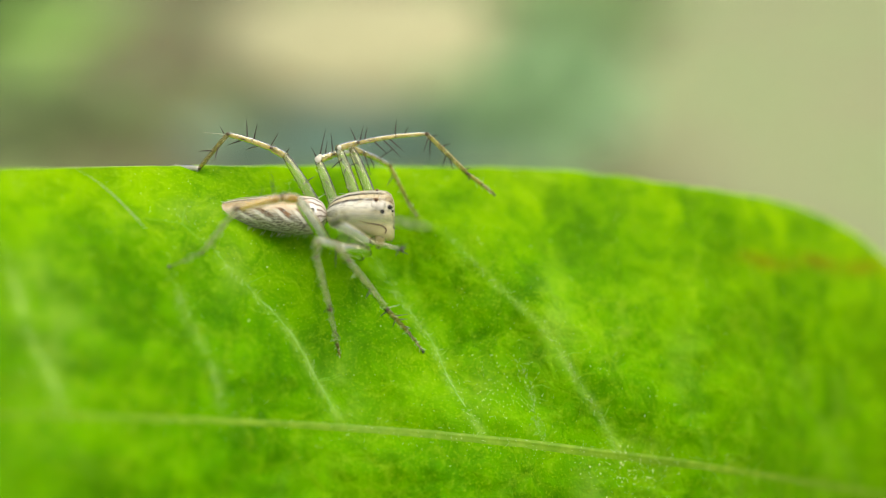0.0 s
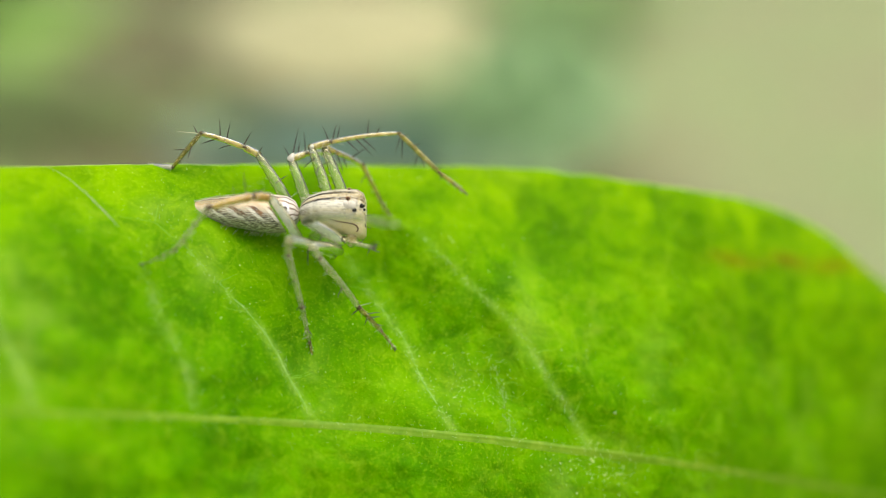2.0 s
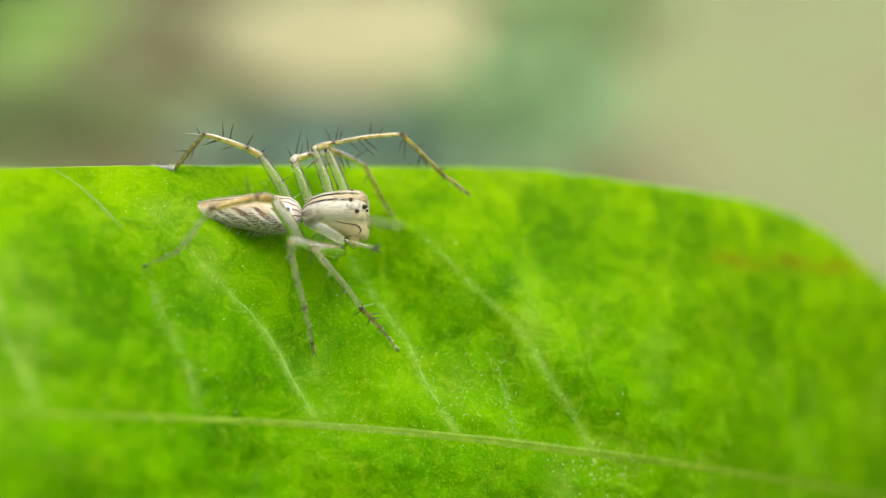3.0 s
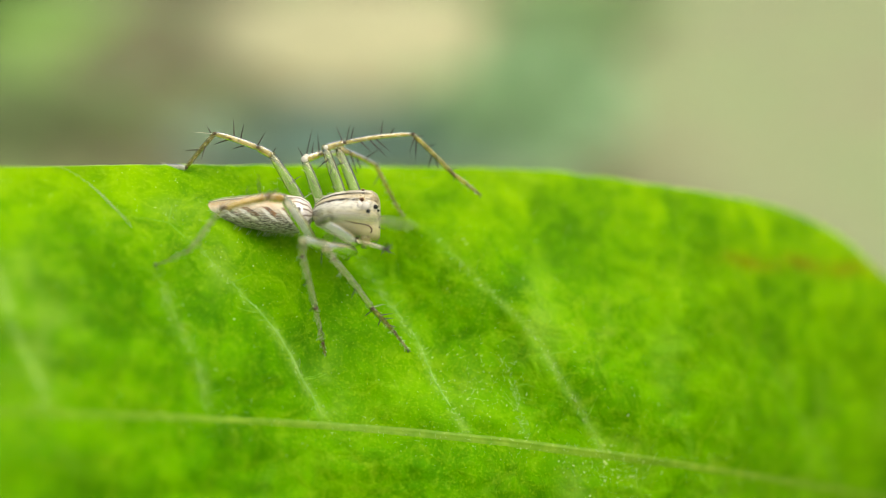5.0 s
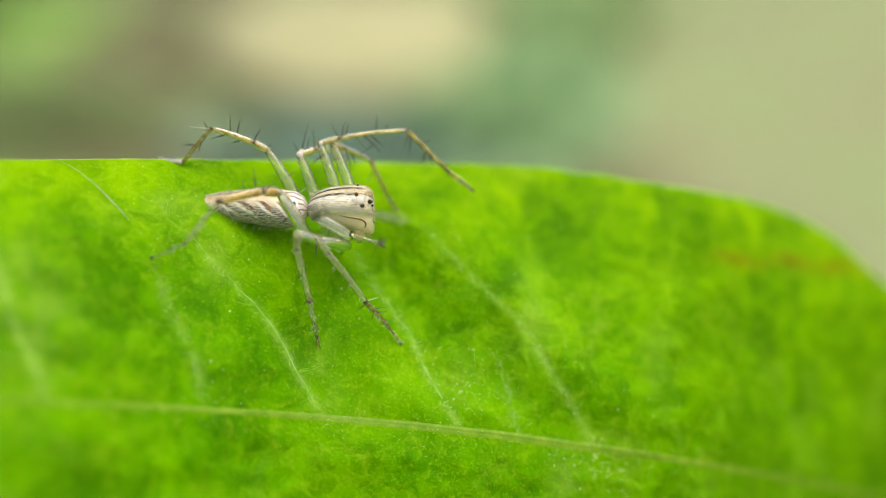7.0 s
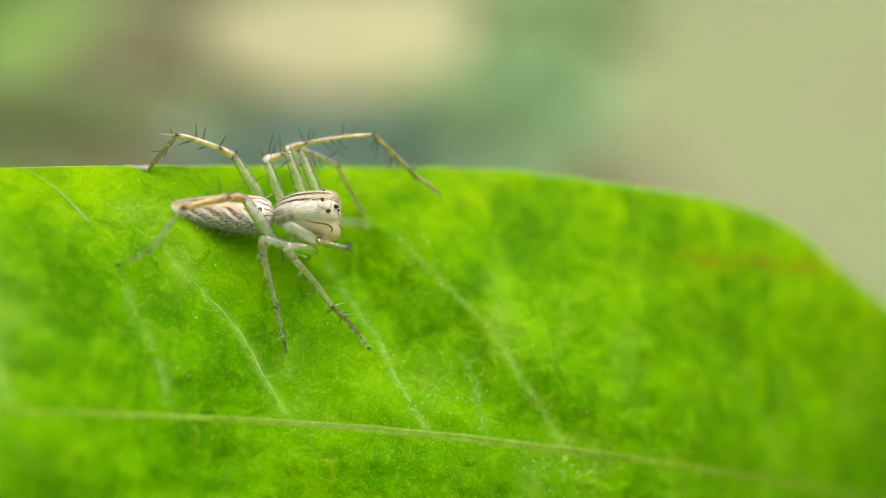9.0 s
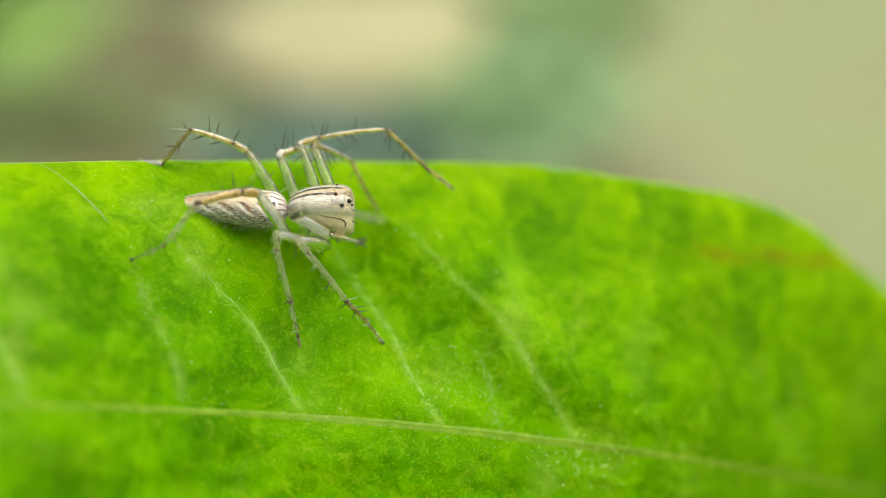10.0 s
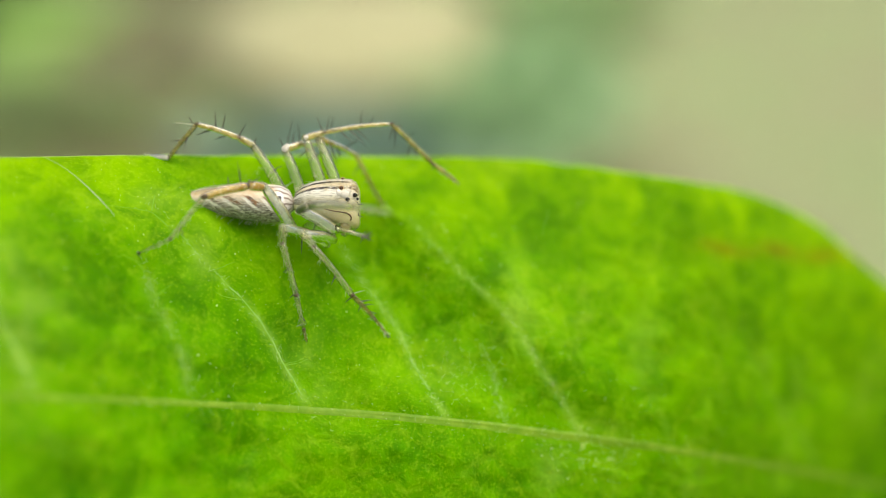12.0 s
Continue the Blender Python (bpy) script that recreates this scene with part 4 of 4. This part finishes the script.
def build_head_details():
    # eyes: x, z and size on the near side of the face; the far side mirrors them
    middle = Vector((3.19, 0.75, 0.21)).y
    for (x, y, z), size, ring in ((on_cheek(2.71, 0.63), 0.074, True), (on_cheek(2.95, 0.19), 0.085, False), (on_cheek(3.22, 0.36), 0.09, False), (on_cheek(3.31, 0.22), 0.055, False), ((2.73, 0.45, 1.0), 0.050, True)):
        for sign in (1, -1):
            place = Vector((x, middle + (y - middle) * sign, z))
            if ring:
                bm = bmesh.new()
                ball(bm, place + Vector((-0.01, 0.03 * sign, 0)), size * 1.40, (1, 0.6, 1), 3)
                part("eye_rim", scaled(bm), EYE_RING, spider, "orange rim of the eye")
            bm = bmesh.new()
            ball(bm, place + Vector((0.0, -0.03 * sign, 0)), size, (1, 1, 1), 3)
            part("eye", scaled(bm), EYE_AMBER if ring else EYE_BLACK, spider, "glossy brown eye" if ring else "glossy black eye")
    # golden hair on the brow, and dark bristles before the face
    bm = bmesh.new()
    for _ in range(160):
        x, side = random.uniform(2.0, 3.15), random.uniform(0.45, 0.97)
        base = on_cheek(x, 0.14 + 0.84 * side * (1 if x < 2.9 else 0.9))
        tube(bm, [base, base + Vector((random.uniform(0.0, 0.10), random.uniform(-0.05, 0.03), random.uniform(0.02, 0.10)))], [0.009, 0.002], 3)
    tagged(part("brow_hair", scaled(bm), GOLD_HAIR, spider, "short golden hair over the brow"), kind="stuff")
    for x, z, dx, dz in ((3.30, 0.10, 0.10, -0.22), (3.33, -0.05, 0.05, -0.26), (3.33, -0.30, 0.06, -0.20), (3.34, 0.0, 0.42, 0.02), (3.32, -0.40, 0.26, -0.10), (3.30, 0.32, 0.08, 0.20)):
        way = Vector((dx, -0.10, dz))
        bristle = new("spine", DARK_SPINE)
        bristle.parent = spider
        bristle.matrix_local = Matrix.Translation(on_cheek(x, z) * MM) @ way.to_track_quat("Z", "X").to_matrix().to_4x4() @ Matrix.Diagonal((MM * 0.34, MM * 0.34, way.length * MM, 1))
    # palp
    for sign in (1, -1):
        joints = [Vector((2.47, 0.10, -0.86)), Vector((2.72, -0.22, -0.98)), Vector((3.08, -0.28, -1.08)), Vector((3.47, -0.28, -1.18)), Vector((3.66, -0.20, -1.30))]
        joints = [Vector((j.x, middle + (j.y - middle) * sign, j.z)) for j in joints]
        bm = bmesh.new()
        tube(bm, joints, [0.11, 0.10, 0.09, 0.07, 0.035], 10)
        palp = part("palp", scaled(bm), CLEAR, spider, "short amber palp with dark bristles")
        for k in range(16):
            base = joints[3].lerp(joints[4], k / 16) if k > 3 else joints[2].lerp(joints[3], k / 4)
            way = Vector((random.uniform(-0.15, 0.5), random.uniform(-0.3, 0.3), random.uniform(-0.40, 0.40)))
            bristle = new("spine", DARK_SPINE)
            bristle.parent = palp
            bristle.matrix_local = Matrix.Translation(base * MM) @ way.to_track_quat("Z", "X").to_matrix().to_4x4() @ Matrix.Diagonal((MM * 0.28, MM * 0.28, way.length * 0.8 * MM, 1))


build_head_details()


# ---- ground and what stands behind ----
def ground_material():
    n = Nodes("soil_and_sand")
    co = n.coords()
    wide = n.noise(2.2, 3, 0.55, co)
    grain = n.noise(60, 4, 0.65, co)
    pebbles = n.noise(320, 3, 0.6, co)
    east = n.add("ShaderNodeSeparateXYZ", {"Vector": co}).outputs["X"]
    drift = n.math("MULTIPLY", n.math("SUBTRACT", n.noise(0.55, 3, 0.6, co), 0.5), 2.2)
    sandy = n.mask(n.math("ADD", n.math("ADD", east, n.math("MULTIPLY", wide, 0.35)), drift), 0.14, 0.38)
    soil = n.ramp(grain, (0.3, (0.074, 0.063, 0.027)), (0.7, (0.132, 0.113, 0.053)))
    sand = n.ramp(grain, (0.3, (0.205, 0.230, 0.105)), (0.7, (0.305, 0.335, 0.172)))
    sand = n.mix(n.math("MULTIPLY", n.mask(n.noise(5.5, 3, 0.6, co), 0.42, 0.64), 0.38), sand, (0.24, 0.215, 0.13))
    colour = n.mix(sandy, soil, sand)
    moss = n.mask(n.noise(7, 3, 0.6, co), 0.48, 0.62)
    colour = n.mix(n.math("MULTIPLY", moss, 0.6), colour, (0.22, 0.33, 0.12))
    height = n.math("ADD", n.math("MULTIPLY", grain, 0.7), n.math("MULTIPLY", pebbles, 0.3))
    return n.end(n.principled(colour, 0.9, n.bump(height, 0.8, 0.01)))


def build_ground():
    bm = bmesh.new()
    rings = [0.0] + [0.15 * 1.28**k for k in range(36)]
    sides = 72
    rows = []
    for r in rings[1:]:
        row = []
        for k in range(sides):
            a = 2 * math.pi * k / sides
            x, y = r * math.cos(a), 1.0 + r * math.sin(a)
            row.append(bm.verts.new((x, y, 0.012 * noise.noise(Vector((x * 3, y * 3, 0))))))
        rows.append(row)
    middle = bm.verts.new((0, 1.0, 0))
    for k in range(sides):
        bm.faces.new((middle, rows[0][k], rows[0][(k + 1) % sides]))
    for a, b in zip(rows, rows[1:]):
        for k in range(sides):
            bm.faces.new((a[k], b[k], b[(k + 1) % sides], a[(k + 1) % sides]))
    ob = part("ground", bm, ground_material(), None)
    tagged(ob, "brown soil turning to pale sand, patched with moss", "ground", kind="structure")


build_ground()


def build_stone():
    bm = bmesh.new()
    bmesh.ops.create_icosphere(bm, subdivisions=5, radius=1)
    for v in bm.verts:
        d = v.co.normalized()
        k = 1 + 0.10 * noise.noise(d * 1.6) + 0.04 * noise.noise(d * 5)
        v.co = Vector((d.x * 0.172 * k, d.y * 0.19 * k, max(d.z, -0.45) * 0.050 * k + 0.012))
    ob = part("stone", bm, plain("pale_limestone", (0.31, 0.30, 0.155), (0.41, 0.40, 0.225), 40, 0.85, 0.6, 0.004), None)
    ob.matrix_world = pose(-0.075, 1.375, 0)
    tagged(ob, "pale cream rounded stone lying on the soil", "stone")


build_stone()


def build_moss(x, y, across, deep, tall, material, label, seed):
    bm = bmesh.new()
    bmesh.ops.create_icosphere(bm, subdivisions=5, radius=1)
    for v in bm.verts:
        d = v.co.normalized()
        k = 1 + 0.22 * noise.noise(d * 1.8 + Vector((seed, 0, 0))) + 0.07 * noise.noise(d * 9)
        v.co = Vector((d.x * across * k, d.y * deep * k, max(d.z, -0.2) * tall * k))
    ob = part("moss_cushion", bm, material, None)
    ob.matrix_world = pose(x, y, 0)
    tagged(ob, label, "moss", group="moss on the soil")


MOSS_GREEN = plain("green_moss", (0.18, 0.31, 0.14), (0.29, 0.43, 0.22), 90, 0.9, 0.9, 0.004)
MOSS_BRIGHT = plain("bright_moss", (0.15, 0.28, 0.05), (0.27, 0.42, 0.10), 90, 0.9, 0.9, 0.004)
MOSS_GREY = plain("grey_moss", (0.14, 0.24, 0.18), (0.23, 0.33, 0.25), 90, 0.9, 0.9, 0.004)
build_moss(0.085, 1.25, 0.10, 0.26, 0.025, MOSS_GREEN, "low spread of green moss on brown soil", 1)
build_moss(-0.56, 1.44, 0.17, 0.24, 0.025, MOSS_BRIGHT, "low spread of bright green moss on soil", 4)
build_moss(-0.05, 1.07, 0.17, 0.09, 0.012, MOSS_GREY, "thin grey green moss before a pale stone", 7)


def plant_leaf_mesh(length, width, droop):
    bm = bmesh.new()
    steps = 10
    rows = []
    for i in range(steps + 1):
        t = i / steps
        w = width * math.sin(math.pi * min(0.98, 0.06 + t * 0.94)) ** 0.8 * 0.5
        x, z = t * length, math.sin(t * 1.4) * length * 0.25 - droop * t * t * length
        rows.append([bm.verts.new((x, s * w, z + abs(s) * w * 0.35 - (0.0006 if under else 0))) for under in (0, 1) for s in (-1, -0.5, 0, 0.5, 1)])
    for a, b in zip(rows, rows[1:]):
        for k in range(4):
            bm.faces.new((a[k], b[k], b[k + 1], a[k + 1]))
            bm.faces.new((a[k + 5], a[k + 6], b[k + 6], b[k + 5]))
        bm.faces.new((a[0], a[5], b[5], b[0]))
        bm.faces.new((a[4], b[4], b[9], a[9]))
    bmesh.ops.recalc_face_normals(bm, faces=bm.faces)
    return bm


def foliage_material(name, a, b):
    n = Nodes(name)
    co = n.coords()
    tone = n.math("ADD", n.math("MULTIPLY", n.noise(30, 3, 0.6, co), 0.6), n.math("MULTIPLY", n.add("ShaderNodeObjectInfo").outputs["Random"], 0.4))
    colour = n.ramp(tone, (0.3, a), (0.7, b))
    body = n.principled(colour, 0.5, n.bump(n.noise(200, 3, 0.6, co), 0.4, 0.002))
    return n.end(n.mixed(0.45, body, n.add("ShaderNodeBsdfTranslucent", {"Color": colour}).outputs[0]))


def build_plant(x, y, height, spread, count, length, width, material, label, seed):
    pick = random.Random(seed)
    plant = new("leafy_plant")
    plant.matrix_world = pose(x, y, 0)
    tagged(plant, label, "plant", group="plants behind the leaf")
    bm = bmesh.new()
    tube(bm, [(0.004 * math.sin(t * 6), 0.004 * math.cos(t * 5), t * height - 0.005) for t in np.linspace(0, 1, 12)], [0.005 - 0.003 * t for t in np.linspace(0, 1, 12)], 8)
    part("stem", bm, STEM_GREEN, plant)
    shapes = []
    for k in range(3):
        bm = plant_leaf_mesh(length * (0.85 + 0.15 * k), width * (1.1 - 0.1 * k), 0.25 + 0.2 * k)
        mesh = bpy.data.meshes.new("leaf")
        bm.to_mesh(mesh)
        bm.free()
        for face in mesh.polygons:
            face.use_smooth = True
        mesh.materials.append(material)
        shapes.append(mesh)
    for k in range(count):
        ob = new("leaf", shapes[k % 3])
        ob.parent = plant
        t = (k + 0.5) / count
        turn = k * 137.5 + pick.uniform(-20, 20)
        out = spread * pick.uniform(0.0, 1.0) * (1 - 0.5 * t)
        ob.matrix_local = pose(out * math.cos(radians(turn)), out * math.sin(radians(turn)), height * (0.15 + 0.85 * t), 0, pick.uniform(-35, 10), turn)


STEM_GREEN = plain("green_stem", (0.10, 0.17, 0.04), (0.18, 0.26, 0.07), 200, 0.7, 0.5, 0.001)
BRIGHT_GREEN = foliage_material("bright_foliage", (0.11, 0.24, 0.04), (0.19, 0.35, 0.075))
OLIVE_GREEN = foliage_material("olive_foliage", (0.23, 0.33, 0.11), (0.34, 0.44, 0.17))
LIGHT_GREEN = foliage_material("light_foliage", (0.30, 0.46, 0.17), (0.43, 0.60, 0.26))
MID_GREEN = foliage_material("mid_foliage", (0.29, 0.49, 0.22), (0.42, 0.61, 0.31))
GREY_GREEN = foliage_material("grey_foliage", (0.15, 0.27, 0.20), (0.23, 0.37, 0.28))
build_plant(-0.55, 1.22, 0.05, 0.12, 100, 0.05, 0.032, BRIGHT_GREEN, "low bright green leafy plant in brown soil", 1)
build_plant(-0.59, 1.50, 0.07, 0.15, 120, 0.055, 0.036, BRIGHT_GREEN, "bright green leafy plant in brown soil", 6)
build_plant(-0.42, 1.12, 0.015, 0.15, 100, 0.045, 0.028, OLIVE_GREEN, "low olive green plant close to the soil", 2)
build_plant(0.06, 1.11, 0.03, 0.09, 100, 0.045, 0.028, MID_GREEN, "low deep green plant beside a pale stone", 3)
build_plant(0.105, 1.28, 0.03, 0.10, 120, 0.045, 0.028, MID_GREEN, "low deep green plant beside a pale stone", 7)
build_plant(0.13, 1.52, 0.03, 0.14, 120, 0.055, 0.034, LIGHT_GREEN, "bright green leafy plant beside a pale stone", 4)
build_plant(-0.12, 1.06, 0.015, 0.08, 60, 0.030, 0.022, GREY_GREEN, "flat grey green seedlings in front of a stone", 5)
build_plant(-0.02, 1.04, 0.015, 0.08, 60, 0.030, 0.022, GREY_GREEN, "flat grey green seedlings in front of a stone", 8)


def motions():
    """The raised foreleg bends at its ankle while the gust lasts, and straightens again."""
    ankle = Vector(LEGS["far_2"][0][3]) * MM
    bends = [(0.0, 0.0), (5.8, 0.0), (5.9, 6.5), (6.0, 8.0), (6.2, 9.6), (6.4, 9.5), (6.5, 8.9), (6.6, 4.2), (6.7, 0.0), (12.0, 0.0)]
    for piece in leg_pieces["far_2"][3:]:
        walk(piece, [(t, Matrix.Translation(ankle) @ pose(0, 0, 0, 0, bend, 0) @ Matrix.Translation(-ankle)) for t, bend in bends])


motions()
